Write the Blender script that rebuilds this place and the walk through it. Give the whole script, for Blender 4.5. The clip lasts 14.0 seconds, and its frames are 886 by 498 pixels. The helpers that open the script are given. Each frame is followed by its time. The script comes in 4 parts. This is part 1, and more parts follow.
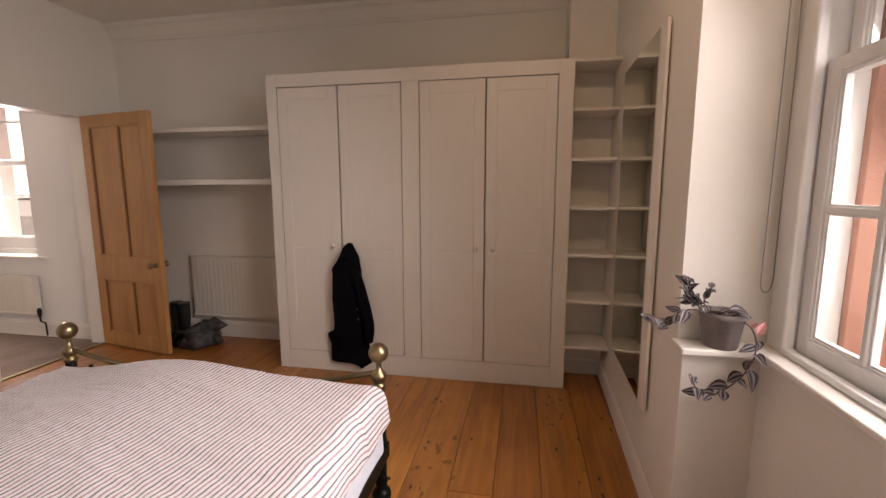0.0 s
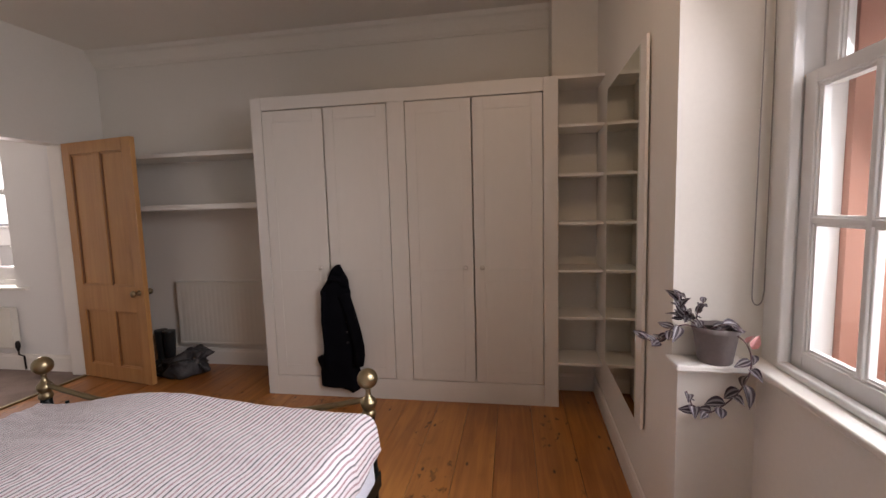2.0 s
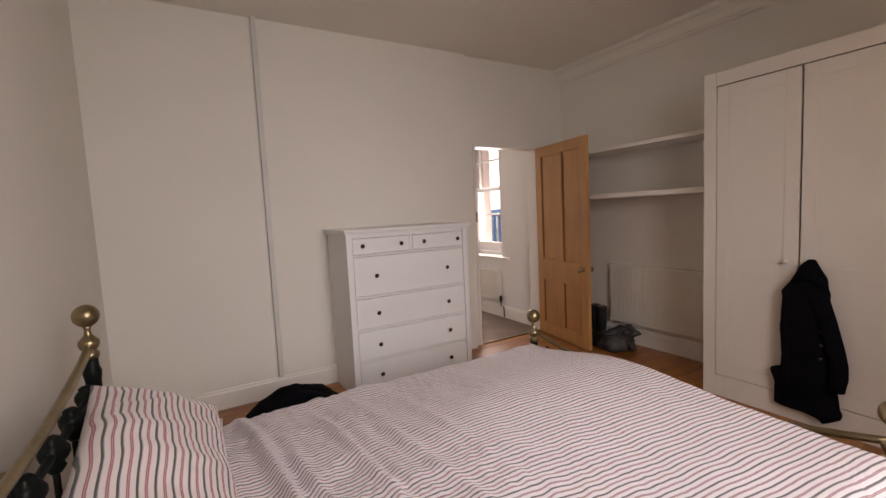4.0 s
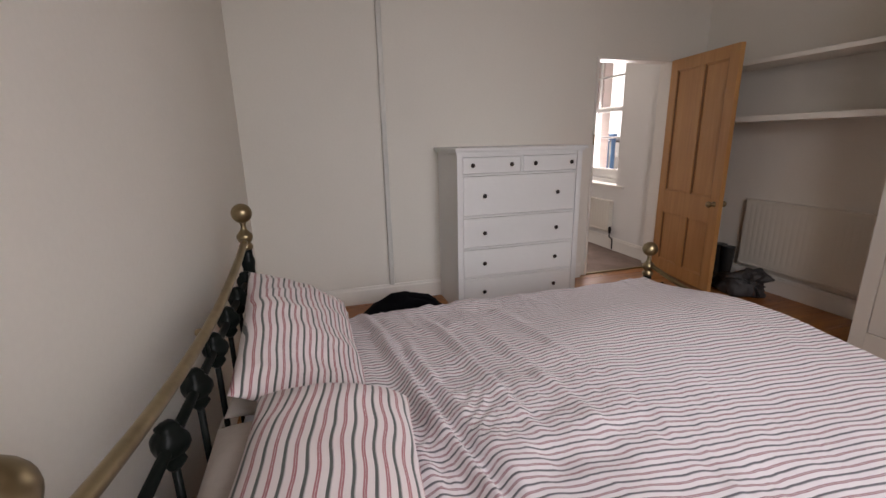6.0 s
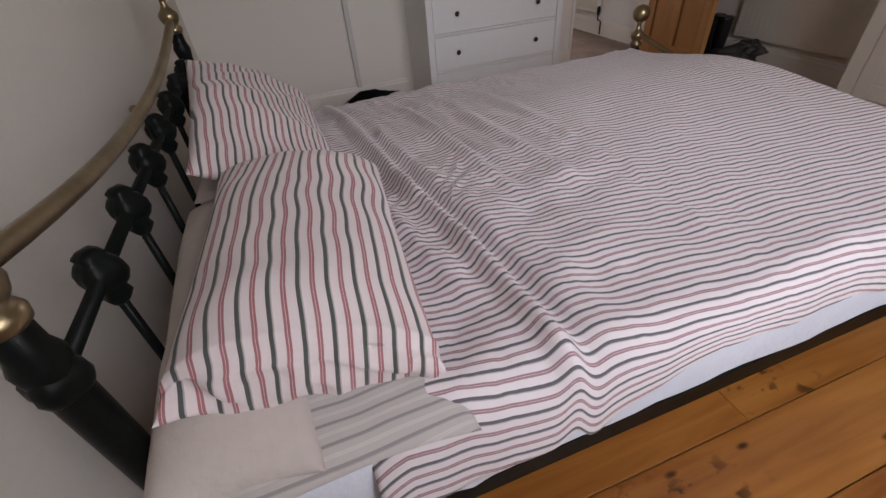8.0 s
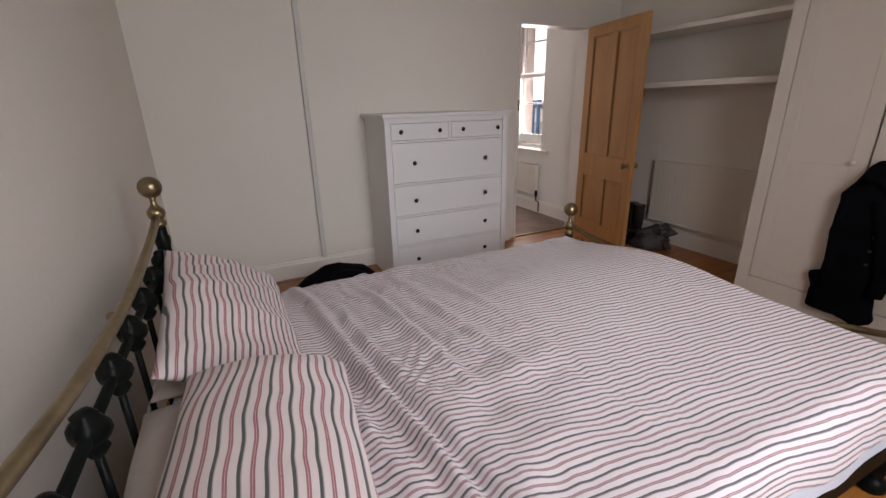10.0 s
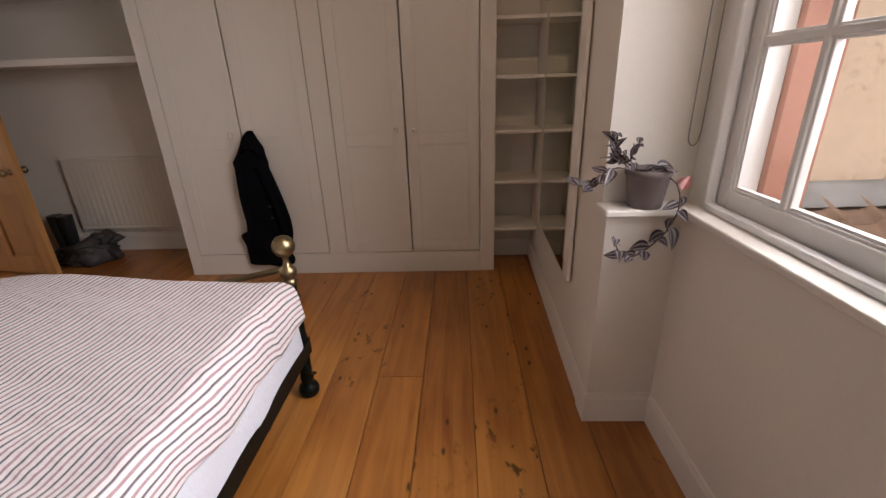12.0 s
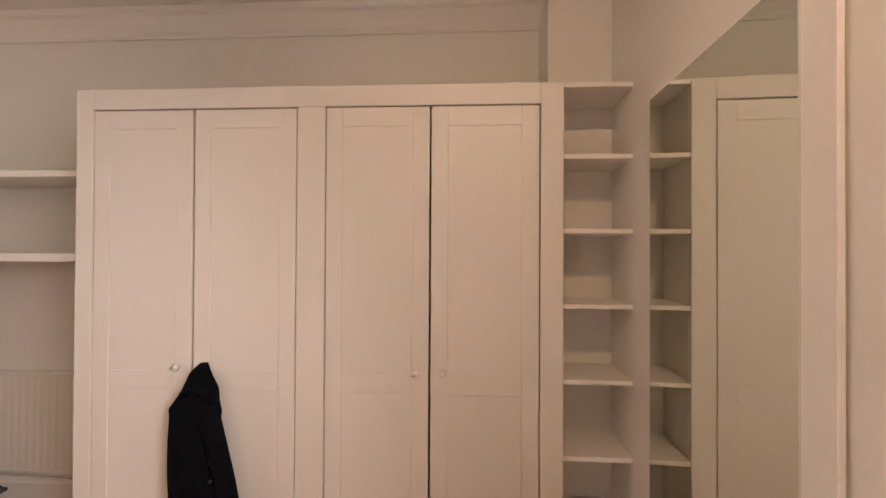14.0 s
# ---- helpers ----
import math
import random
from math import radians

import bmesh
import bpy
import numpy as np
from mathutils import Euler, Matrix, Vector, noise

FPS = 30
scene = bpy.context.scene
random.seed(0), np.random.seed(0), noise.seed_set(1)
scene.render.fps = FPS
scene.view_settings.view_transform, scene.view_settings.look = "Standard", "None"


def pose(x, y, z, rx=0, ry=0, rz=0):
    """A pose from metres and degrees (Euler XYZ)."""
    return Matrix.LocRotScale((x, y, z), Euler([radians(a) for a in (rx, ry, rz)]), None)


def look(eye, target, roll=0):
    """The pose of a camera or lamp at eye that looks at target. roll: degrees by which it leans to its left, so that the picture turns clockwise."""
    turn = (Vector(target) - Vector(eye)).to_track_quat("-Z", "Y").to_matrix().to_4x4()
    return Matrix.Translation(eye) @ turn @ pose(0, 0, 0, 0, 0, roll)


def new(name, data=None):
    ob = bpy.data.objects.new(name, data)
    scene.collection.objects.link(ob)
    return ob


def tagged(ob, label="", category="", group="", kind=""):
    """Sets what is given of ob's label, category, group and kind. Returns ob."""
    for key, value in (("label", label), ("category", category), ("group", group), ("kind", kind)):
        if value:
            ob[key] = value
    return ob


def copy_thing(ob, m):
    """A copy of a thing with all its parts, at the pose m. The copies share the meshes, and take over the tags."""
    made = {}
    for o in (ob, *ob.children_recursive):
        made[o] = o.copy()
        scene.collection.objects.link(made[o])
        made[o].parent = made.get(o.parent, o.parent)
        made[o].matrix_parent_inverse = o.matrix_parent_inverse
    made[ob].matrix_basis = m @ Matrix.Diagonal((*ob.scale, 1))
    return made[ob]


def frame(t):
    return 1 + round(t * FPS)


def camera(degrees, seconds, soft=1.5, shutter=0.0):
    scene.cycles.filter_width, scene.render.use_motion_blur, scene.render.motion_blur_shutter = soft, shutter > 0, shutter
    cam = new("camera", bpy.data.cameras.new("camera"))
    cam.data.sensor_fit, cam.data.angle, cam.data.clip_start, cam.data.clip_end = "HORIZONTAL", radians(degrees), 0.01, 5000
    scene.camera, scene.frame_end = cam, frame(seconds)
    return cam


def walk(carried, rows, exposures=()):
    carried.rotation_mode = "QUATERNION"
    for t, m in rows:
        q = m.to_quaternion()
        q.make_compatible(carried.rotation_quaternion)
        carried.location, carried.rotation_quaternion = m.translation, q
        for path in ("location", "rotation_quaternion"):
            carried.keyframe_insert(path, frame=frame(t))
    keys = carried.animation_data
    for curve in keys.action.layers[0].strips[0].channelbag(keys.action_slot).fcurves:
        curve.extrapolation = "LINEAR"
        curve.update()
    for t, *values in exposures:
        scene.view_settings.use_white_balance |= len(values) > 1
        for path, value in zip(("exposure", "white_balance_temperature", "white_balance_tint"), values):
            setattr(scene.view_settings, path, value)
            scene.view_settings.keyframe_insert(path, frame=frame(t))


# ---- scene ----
cam = camera(92.3, 14.0)
PATH = [
    (0, (0.044, 0.2, 1.42), (-0.32, 2.148, 1.148), -0.1),
    (0.5, (0.076, 0.209, 1.44), (-0.008, 2.194, 1.209), 0.4),
    (1, (0.109, 0.23, 1.44), (0.13, 2.217, 1.216), -0.2),
    (1.5, (0.084, 0.239, 1.439), (0.055, 2.228, 1.231), -1.0),
    (2, (0.056, 0.235, 1.43), (-0.271, 2.199, 1.237), -1.6),
    (2.5, (0.003, 0.202, 1.42), (-0.721, 2.057, 1.237), -1.6),
    (3, (-0.061, 0.149, 1.424), (-1.163, 1.808, 1.239), -2.0),
    (3.5, (-0.112, 0.087, 1.417), (-1.548, 1.468, 1.238), -2.4),
    (4, (-0.155, 0.058, 1.415), (-1.881, 1.053, 1.244), -2.8),
    (4.2, (-0.158, 0.036, 1.408), (-1.976, 0.853, 1.241), -2.7),
    (6.3, (-0.192, -0.005, 1.381), (-2.035, 0.481, 0.777), -2.3),
    (6.5, (-0.196, -0.004, 1.353), (-1.988, 0.477, 0.607), -2.7),
    (7, (-0.189, 0.018, 1.262), (-1.788, 0.48, 0.153), -5.0),
    (7.2, (-0.174, 0.022, 1.21), (-1.686, 0.468, -0.022), -5.9),
    (9.3, (-0.162, 0.009, 1.273), (-1.697, 0.644, 0.159), -3.0),
    (9.5, (-0.165, 0.003, 1.314), (-1.781, 0.693, 0.358), -2.3),
    (10, (-0.155, 0.001, 1.384), (-1.866, 0.81, 0.737), -1.4),
    (10.5, (-0.106, 0.069, 1.349), (-1.627, 1.194, 0.7), -1.6),
    (11, (0.016, 0.197, 1.318), (-1.082, 1.722, 0.633), -1.7),
    (11.5, (0.123, 0.303, 1.294), (-0.464, 2.078, 0.582), -1.2),
    (12, (0.121, 0.393, 1.289), (0.039, 2.252, 0.555), -2.0),
    (12.5, (0.037, 0.505, 1.294), (0.237, 2.333, 0.509), -0.9),
    (13, (0.037, 0.741, 1.281), (0.162, 2.601, 0.557), -0.7),
    (13.5, (0.071, 1.022, 1.387), (-0.006, 2.998, 1.088), 0.3),
    (14, (-0.054, 1.353, 1.53), (-0.17, 3.349, 1.547), 0.3),
]
EXPOSURES = [
    (0.0, -0.57, 7900, 27),
    (0.5, -1.01, 7300, 24),
    (1.0, -1.04, 6850, 23),
    (2.0, -0.72, 7000, 24),
    (3.0, -0.67, 7750, 27),
    (4.2, -0.75, 7650, 26),
    (6.5, -1.02, 6950, 21),
    (7.2, -1.32, 6900, 22),
    (9.5, -1.07, 6800, 22),
    (10.0, -0.97, 7000, 22),
    (11.0, -0.95, 7250, 25),
    (12.0, -0.88, 7350, 24),
    (13.0, -0.6, 7350, 27),
    (13.5, -0.12, 7650, 25),
    (14.0, 0.22, 8050, 27),
]
walk(cam, [(t, look(eye, target, roll)) for t, eye, target, roll in PATH], EXPOSURES)

# ---- world and light ----
world = bpy.data.worlds.new("overcast_sky")
scene.world = world
world.use_nodes = True
wn = world.node_tree
sky = wn.nodes.new("ShaderNodeTexSky")
sky.sky_type = "NISHITA"
sky.sun_disc = False
sky.sun_elevation, sky.sun_rotation = radians(48), radians(178)
sky.dust_density = 4.0
wn.links.new(sky.outputs[0], wn.nodes["Background"].inputs[0])
wn.nodes["Background"].inputs[1].default_value = 0.15


def lamp(name, kind, m, energy, colour, **kw):
    d = bpy.data.lights.new(name, kind)
    d.energy, d.color = energy, colour
    if kind == "AREA":
        d.shape, d.size, d.size_y, d.spread = "RECTANGLE", kw["size"], kw["size_y"], radians(kw.get("spread", 180))
    elif kind == "SUN":
        d.angle = kw["angle"]
    else:
        d.shadow_soft_size = kw["radius"]
        if kind == "SPOT":
            d.spot_size, d.spot_blend = kw["cone"], 0.9
    ob = new(name, d)
    ob.matrix_world = m
    return ob


lamp("sun_light", "SUN", look((0.2, -8, 9), (0, 0, 0)), 5.0, (1.0, 0.95, 0.88), angle=radians(8))
# daylight that enters by the bedroom window and by the window of the next room
lamp("window_daylight", "AREA", look((1.04, 1.03, 1.80), (-3.4, 0.95, -0.29)), 68, (0.86, 0.935, 1.0), size=1.25, size_y=1.46, spread=116)
lamp("window_side_daylight", "AREA", look((1.04, 0.62, 1.74), (0.45, 2.3, 1.74)), 3.4, (0.80, 0.91, 1.0), size=0.45, size_y=1.66, spread=150)
lamp("hall_daylight", "AREA", look((-5.06, 3.71, 1.62), (-5.0, 0, 1.0)), 95, (0.97, 0.98, 1.0), size=0.8, size_y=1.4)
# a recessed downlight, then an added unseen one tilted to brighten wardrobe and shelves
for (x, y), aim, power, cone in (((-2.34, 2.45), (-2.34, 2.45, 0), 2, 150), ((0.1, 1.3), (0.15, 3.3, 1.1), 42, 112)):
    lamp("downlight_beam", "SPOT", look((x, y, 2.93), aim), power, (1.0, 0.77, 0.53), radius=0.04, cone=radians(cone))


# ---- materials ----
def material(name, base, rough=0.6, metal=0.0, spread=0.06, coarse=1.5, fine=40.0, bump=0.15, stretch=(1, 1, 1), vary=0.0, coat=0.0, depth=0.004, spec=0.5):
    """A painted, metal or plain surface with two scales of variation, in metres."""
    m = bpy.data.materials.new(name)
    m.use_nodes = True
    n, l = m.node_tree.nodes, m.node_tree.links
    b = n["Principled BSDF"]
    b.inputs["Roughness"].default_value, b.inputs["Metallic"].default_value = rough, metal
    b.inputs["Coat Weight"].default_value, b.inputs["Specular IOR Level"].default_value = coat, spec
    tc, mp = n.new("ShaderNodeTexCoord"), n.new("ShaderNodeMapping")
    mp.inputs["Scale"].default_value = stretch
    l.new(tc.outputs["Object"], mp.inputs[0])
    big, small = n.new("ShaderNodeTexNoise"), n.new("ShaderNodeTexNoise")
    big.inputs["Scale"].default_value, small.inputs["Scale"].default_value = coarse, fine
    big.inputs["Detail"].default_value = small.inputs["Detail"].default_value = 4
    l.new(mp.outputs[0], big.inputs["Vector"]), l.new(mp.outputs[0], small.inputs["Vector"])
    mix = n.new("ShaderNodeMath")
    mix.operation = "MULTIPLY_ADD"
    l.new(small.outputs[0], mix.inputs[0])
    mix.inputs[1].default_value = 0.4
    l.new(big.outputs[0], mix.inputs[2])
    last = mix.outputs[0]
    if vary:
        info, add = n.new("ShaderNodeObjectInfo"), n.new("ShaderNodeMath")
        add.operation = "MULTIPLY_ADD"
        l.new(info.outputs["Random"], add.inputs[0])
        add.inputs[1].default_value = vary
        l.new(last, add.inputs[2])
        last = add.outputs[0]
    fit = n.new("ShaderNodeMapRange")
    fit.inputs[1].default_value, fit.inputs[2].default_value = 0.45, 0.95 + vary
    l.new(last, fit.inputs[0])
    last = fit.outputs[0]
    ramp = n.new("ShaderNodeValToRGB")
    ramp.color_ramp.elements[0].color = (*[c * (1 - spread) for c in base], 1)
    ramp.color_ramp.elements[1].color = (*[min(1, c * (1 + spread)) for c in base], 1)
    l.new(last, ramp.inputs[0])
    l.new(ramp.outputs[0], b.inputs["Base Color"])
    if bump:
        bp = n.new("ShaderNodeBump")
        bp.inputs["Strength"].default_value, bp.inputs["Distance"].default_value = bump, depth
        l.new(small.outputs[0], bp.inputs["Height"])
        l.new(bp.outputs[0], b.inputs["Normal"])
    return m


def wood(name, light, dark, axis="Y", rough=0.45, knots=0.5, coat=0.0, scuffs=0.0):
    """Planed softwood: grain drawn out along one axis, growth rings, dark knots, a shade per piece."""
    m = bpy.data.materials.new(name)
    m.use_nodes = True
    n, l = m.node_tree.nodes, m.node_tree.links
    b = n["Principled BSDF"]
    b.inputs["Roughness"].default_value, b.inputs["Coat Weight"].default_value = rough, coat
    b.inputs["Coat Roughness"].default_value = 0.25
    tc, info, off = n.new("ShaderNodeTexCoord"), n.new("ShaderNodeObjectInfo"), n.new("ShaderNodeVectorMath")
    off.operation = "MULTIPLY_ADD"
    l.new(info.outputs["Random"], off.inputs[0])
    off.inputs[1].default_value = (17, 29, 11)
    l.new(tc.outputs["Object"], off.inputs[2])
    mp = n.new("ShaderNodeMapping")
    mp.inputs["Scale"].default_value = (14, 0.9, 14) if axis == "Y" else (14, 14, 0.9) if axis == "Z" else (0.9, 14, 14)
    l.new(off.outputs[0], mp.inputs[0])
    grain = n.new("ShaderNodeTexNoise")
    grain.inputs["Scale"].default_value, grain.inputs["Detail"].default_value, grain.inputs["Distortion"].default_value = 1.6, 6, 0.8
    l.new(mp.outputs[0], grain.inputs["Vector"])
    fibre = n.new("ShaderNodeTexNoise")
    fibre.inputs["Scale"].default_value, fibre.inputs["Detail"].default_value = 9, 3
    l.new(mp.outputs[0], fibre.inputs["Vector"])
    mk = n.new("ShaderNodeMapping")
    mk.inputs["Scale"].default_value = (8, 3.4, 8) if axis == "Y" else (8, 8, 3.4) if axis == "Z" else (3.4, 8, 8)
    l.new(off.outputs[0], mk.inputs[0])
    kn = n.new("ShaderNodeTexVoronoi")
    kn.inputs["Scale"].default_value = 1.0
    l.new(mk.outputs[0], kn.inputs["Vector"])
    kr = n.new("ShaderNodeMapRange")
    kr.inputs[1].default_value, kr.inputs[2].default_value = 0.03, 0.085
    kr.inputs[3].default_value, kr.inputs[4].default_value = knots, 0.0
    l.new(kn.outputs["Distance"], kr.inputs[0])
    if axis == "Y":
        kn.voronoi_dimensions = "2D"
    few, keep, hue = n.new("ShaderNodeMath"), n.new("ShaderNodeMath"), n.new("ShaderNodeSeparateColor")
    few.operation, keep.operation = "GREATER_THAN", "MULTIPLY"
    few.inputs[1].default_value = 0.72
    l.new(kn.outputs["Color"], hue.inputs[0]), l.new(hue.outputs[0], few.inputs[0])
    l.new(kr.outputs[0], keep.inputs[0]), l.new(few.outputs[0], keep.inputs[1])
    stain = n.new("ShaderNodeTexNoise")
    stain.inputs["Scale"].default_value, stain.inputs["Detail"].default_value = 1.3, 3
    l.new(tc.outputs["Object"], stain.inputs["Vector"])
    s1 = n.new("ShaderNodeMath")
    s1.operation = "MULTIPLY_ADD"
    l.new(fibre.outputs[0], s1.inputs[0])
    s1.inputs[1].default_value = 0.12
    l.new(grain.outputs[0], s1.inputs[2])
    s2 = n.new("ShaderNodeMath")
    s2.operation = "MULTIPLY_ADD"
    l.new(info.outputs["Random"], s2.inputs[0])
    s2.inputs[1].default_value = 0.22
    l.new(s1.outputs[0], s2.inputs[2])
    s3 = n.new("ShaderNodeMath")
    s3.operation = "MULTIPLY_ADD"
    l.new(stain.outputs[0], s3.inputs[0])
    s3.inputs[1].default_value = 0.95
    l.new(s2.outputs[0], s3.inputs[2])
    span = n.new("ShaderNodeMapRange")
    span.inputs[1].default_value, span.inputs[2].default_value = 0.84, 1.48
    l.new(s3.outputs[0], span.inputs[0])
    ramp = n.new("ShaderNodeValToRGB")
    ramp.color_ramp.elements[0].color, ramp.color_ramp.elements[1].color = (*dark, 1), (*light, 1)
    l.new(span.outputs[0], ramp.inputs[0])
    mx = n.new("ShaderNodeMix")
    mx.data_type = "RGBA"
    l.new(keep.outputs[0], mx.inputs["Factor"])
    l.new(ramp.outputs[0], mx.inputs["A"])
    mx.inputs["B"].default_value = (*[c * 0.25 for c in dark], 1)
    last = mx.outputs["Result"]
    if scuffs:
        # old ink and nail stains, in a few places only
        ms, spot, where = n.new("ShaderNodeMapping"), n.new("ShaderNodeTexNoise"), n.new("ShaderNodeTexNoise")
        ms.inputs["Scale"].default_value = (1, 0.6, 1)
        l.new(off.outputs[0], ms.inputs[0])
        spot.inputs["Scale"].default_value, spot.inputs["Detail"].default_value = 24, 3
        where.inputs["Scale"].default_value, where.inputs["Detail"].default_value = 2.6, 2
        r1, r2, both, dirt = n.new("ShaderNodeMapRange"), n.new("ShaderNodeMapRange"), n.new("ShaderNodeMath"), n.new("ShaderNodeMix")
        r1.inputs[1].default_value, r1.inputs[2].default_value, r1.inputs[4].default_value = 0.58, 0.66, scuffs
        r2.inputs[1].default_value, r2.inputs[2].default_value = 0.54, 0.64
        both.operation, dirt.data_type = "MULTIPLY", "RGBA"
        l.new(ms.outputs[0], spot.inputs["Vector"]), l.new(ms.outputs[0], where.inputs["Vector"])
        l.new(spot.outputs[0], r1.inputs[0]), l.new(where.outputs[0], r2.inputs[0])
        l.new(r1.outputs[0], both.inputs[0]), l.new(r2.outputs[0], both.inputs[1])
        l.new(both.outputs[0], dirt.inputs["Factor"]), l.new(last, dirt.inputs["A"])
        dirt.inputs["B"].default_value = (*[c * 0.2 for c in dark], 1)
        last = dirt.outputs["Result"]
    l.new(last, b.inputs["Base Color"])
    bp = n.new("ShaderNodeBump")
    bp.inputs["Strength"].default_value, bp.inputs["Distance"].default_value = 0.2, 0.002
    l.new(grain.outputs[0], bp.inputs["Height"])
    l.new(bp.outputs[0], b.inputs["Normal"])
    return m


def stripes(name, ground, first, second, period, axis, slope=0.0, wobble=0.004, bright=1.0):
    """Woven cotton with two alternating stripes, each a pair of fine lines, that run across one axis."""
    m = bpy.data.materials.new(name)
    m.use_nodes = True
    n, l = m.node_tree.nodes, m.node_tree.links
    b = n["Principled BSDF"]
    b.inputs["Roughness"].default_value = 0.9
    b.inputs["Sheen Weight"].default_value = 0.15

    def op(kind, a, c=None, d=None):
        k = n.new("ShaderNodeMath")
        k.operation = kind
        for i, v in enumerate((a, c, d)):
            if v is None:
                continue
            if isinstance(v, (int, float)):
                k.inputs[i].default_value = v
            else:
                l.new(v, k.inputs[i])
        return k.outputs[0]

    uv, sep = n.new("ShaderNodeUVMap"), n.new("ShaderNodeSeparateXYZ")
    uv.uv_map = "cloth"
    l.new(uv.outputs[0], sep.inputs[0])
    wob = n.new("ShaderNodeTexNoise")
    wob.inputs["Scale"].default_value = 5
    l.new(uv.outputs[0], wob.inputs["Vector"])
    u, v = (sep.outputs[0], sep.outputs[1]) if axis == "X" else (sep.outputs[1], sep.outputs[0])
    u = op("MULTIPLY_ADD", v, -slope, u)
    u = op("MULTIPLY_ADD", wob.outputs[0], wobble, u)
    f = op("FRACT", op("DIVIDE", u, period))

    def band(centre, half):
        return op("LESS_THAN", op("ABSOLUTE", op("SUBTRACT", f, centre)), half)

    dark = op("MAXIMUM", band(0.235, 0.072), op("MULTIPLY", band(0.330, 0.026), 0.45))
    red = op("MAXIMUM", band(0.695, 0.042), band(0.795, 0.042))
    red = op("MULTIPLY", red, 0.85)
    weave = n.new("ShaderNodeTexNoise")
    weave.inputs["Scale"].default_value, weave.inputs["Detail"].default_value = 6, 5
    l.new(uv.outputs[0], weave.inputs["Vector"])
    base = n.new("ShaderNodeValToRGB")
    base.color_ramp.elements[0].position, base.color_ramp.elements[1].position = 0.3, 0.7
    base.color_ramp.elements[0].color = (*[c * 0.95 for c in ground], 1)
    base.color_ramp.elements[1].color = (*ground, 1)
    l.new(weave.outputs[0], base.inputs[0])
    last = base.outputs[0]
    for fac, colour in ((dark, first), (red, second)):
        mx = n.new("ShaderNodeMix")
        mx.data_type = "RGBA"
        l.new(fac, mx.inputs["Factor"])
        l.new(last, mx.inputs["A"])
        mx.inputs["B"].default_value = (*colour, 1)
        last = mx.outputs["Result"]
    l.new(last, b.inputs["Base Color"])
    tc, crease = n.new("ShaderNodeTexCoord"), n.new("ShaderNodeTexNoise")
    crease.inputs["Scale"].default_value, crease.inputs["Detail"].default_value = 28, 5
    l.new(tc.outputs["Object"], crease.inputs["Vector"])
    bp = n.new("ShaderNodeBump")
    bp.inputs["Strength"].default_value, bp.inputs["Distance"].default_value = 0.5, 0.008
    l.new(crease.outputs[0], bp.inputs["Height"])
    l.new(bp.outputs[0], b.inputs["Normal"])
    return m


def stained(name, base, stain):
    """Old lime render: broad tonal drift, then weather stains and pock marks in scattered patches."""
    m = material(name, base, 0.95, spread=0.10, coarse=0.7, fine=9, bump=0.5, depth=0.02)
    n, l = m.node_tree.nodes, m.node_tree.links
    b = n["Principled BSDF"]
    before = b.inputs["Base Color"].links[0].from_socket
    tc, patch, spot = n.new("ShaderNodeTexCoord"), n.new("ShaderNodeTexNoise"), n.new("ShaderNodeTexNoise")
    patch.inputs["Scale"].default_value, patch.inputs["Detail"].default_value = 0.9, 3
    spot.inputs["Scale"].default_value, spot.inputs["Detail"].default_value, spot.inputs["Distortion"].default_value = 6.5, 6, 1.0
    a, c, mul, mx = n.new("ShaderNodeMapRange"), n.new("ShaderNodeMapRange"), n.new("ShaderNodeMath"), n.new("ShaderNodeMix")
    a.inputs[1].default_value, a.inputs[2].default_value = 0.45, 0.68
    c.inputs[1].default_value, c.inputs[2].default_value = 0.52, 0.68
    mul.operation, mx.data_type = "MULTIPLY", "RGBA"
    for k in (patch, spot):
        l.new(tc.outputs["Object"], k.inputs["Vector"])
    l.new(patch.outputs[0], a.inputs[0]), l.new(spot.outputs[0], c.inputs[0])
    l.new(a.outputs[0], mul.inputs[0]), l.new(c.outputs[0], mul.inputs[1])
    l.new(mul.outputs[0], mx.inputs["Factor"]), l.new(before, mx.inputs["A"])
    mx.inputs["B"].default_value = (*stain, 1)
    l.new(mx.outputs["Result"], b.inputs["Base Color"])
    return m


WALL = material("wall_paint", (0.78, 0.745, 0.68), 0.85, spread=0.035, coarse=0.9, fine=60, bump=0.12, depth=0.002)
CONDUIT = material("grey_painted_pipe", (0.62, 0.61, 0.57), 0.6, spread=0.06, coarse=3, fine=50, bump=0.1, depth=0.002)
CEIL = material("ceiling_paint", (0.79, 0.75, 0.68), 0.9, spread=0.03, coarse=0.8, fine=50, bump=0.1, depth=0.002)
GLOSS = material("satin_white_paint", (0.81, 0.775, 0.72), 0.42, spread=0.03, coarse=2, fine=25, bump=0.06, depth=0.002)
CUPBOARD = material("cupboard_paint", (0.74, 0.70, 0.64), 0.5, spread=0.035, coarse=1.6, fine=22, bump=0.08, stretch=(1, 1, 0.3), depth=0.002)
CHESTWHITE = material("lacquered_white", (0.78, 0.78, 0.77), 0.38, spread=0.02, coarse=2, fine=30, bump=0.03, depth=0.001)
SASH = material("window_paint", (0.76, 0.75, 0.73), 0.4, spread=0.04, coarse=4, fine=30, bump=0.08, depth=0.002)
RADIATOR = material("radiator_enamel", (0.70, 0.67, 0.60), 0.35, spread=0.03, bump=0.03)
BOARDS = wood("stained_pine_boards", (0.52, 0.215, 0.048), (0.24, 0.070, 0.014), "Y", 0.34, 1.0, coat=0.25, scuffs=0.85)
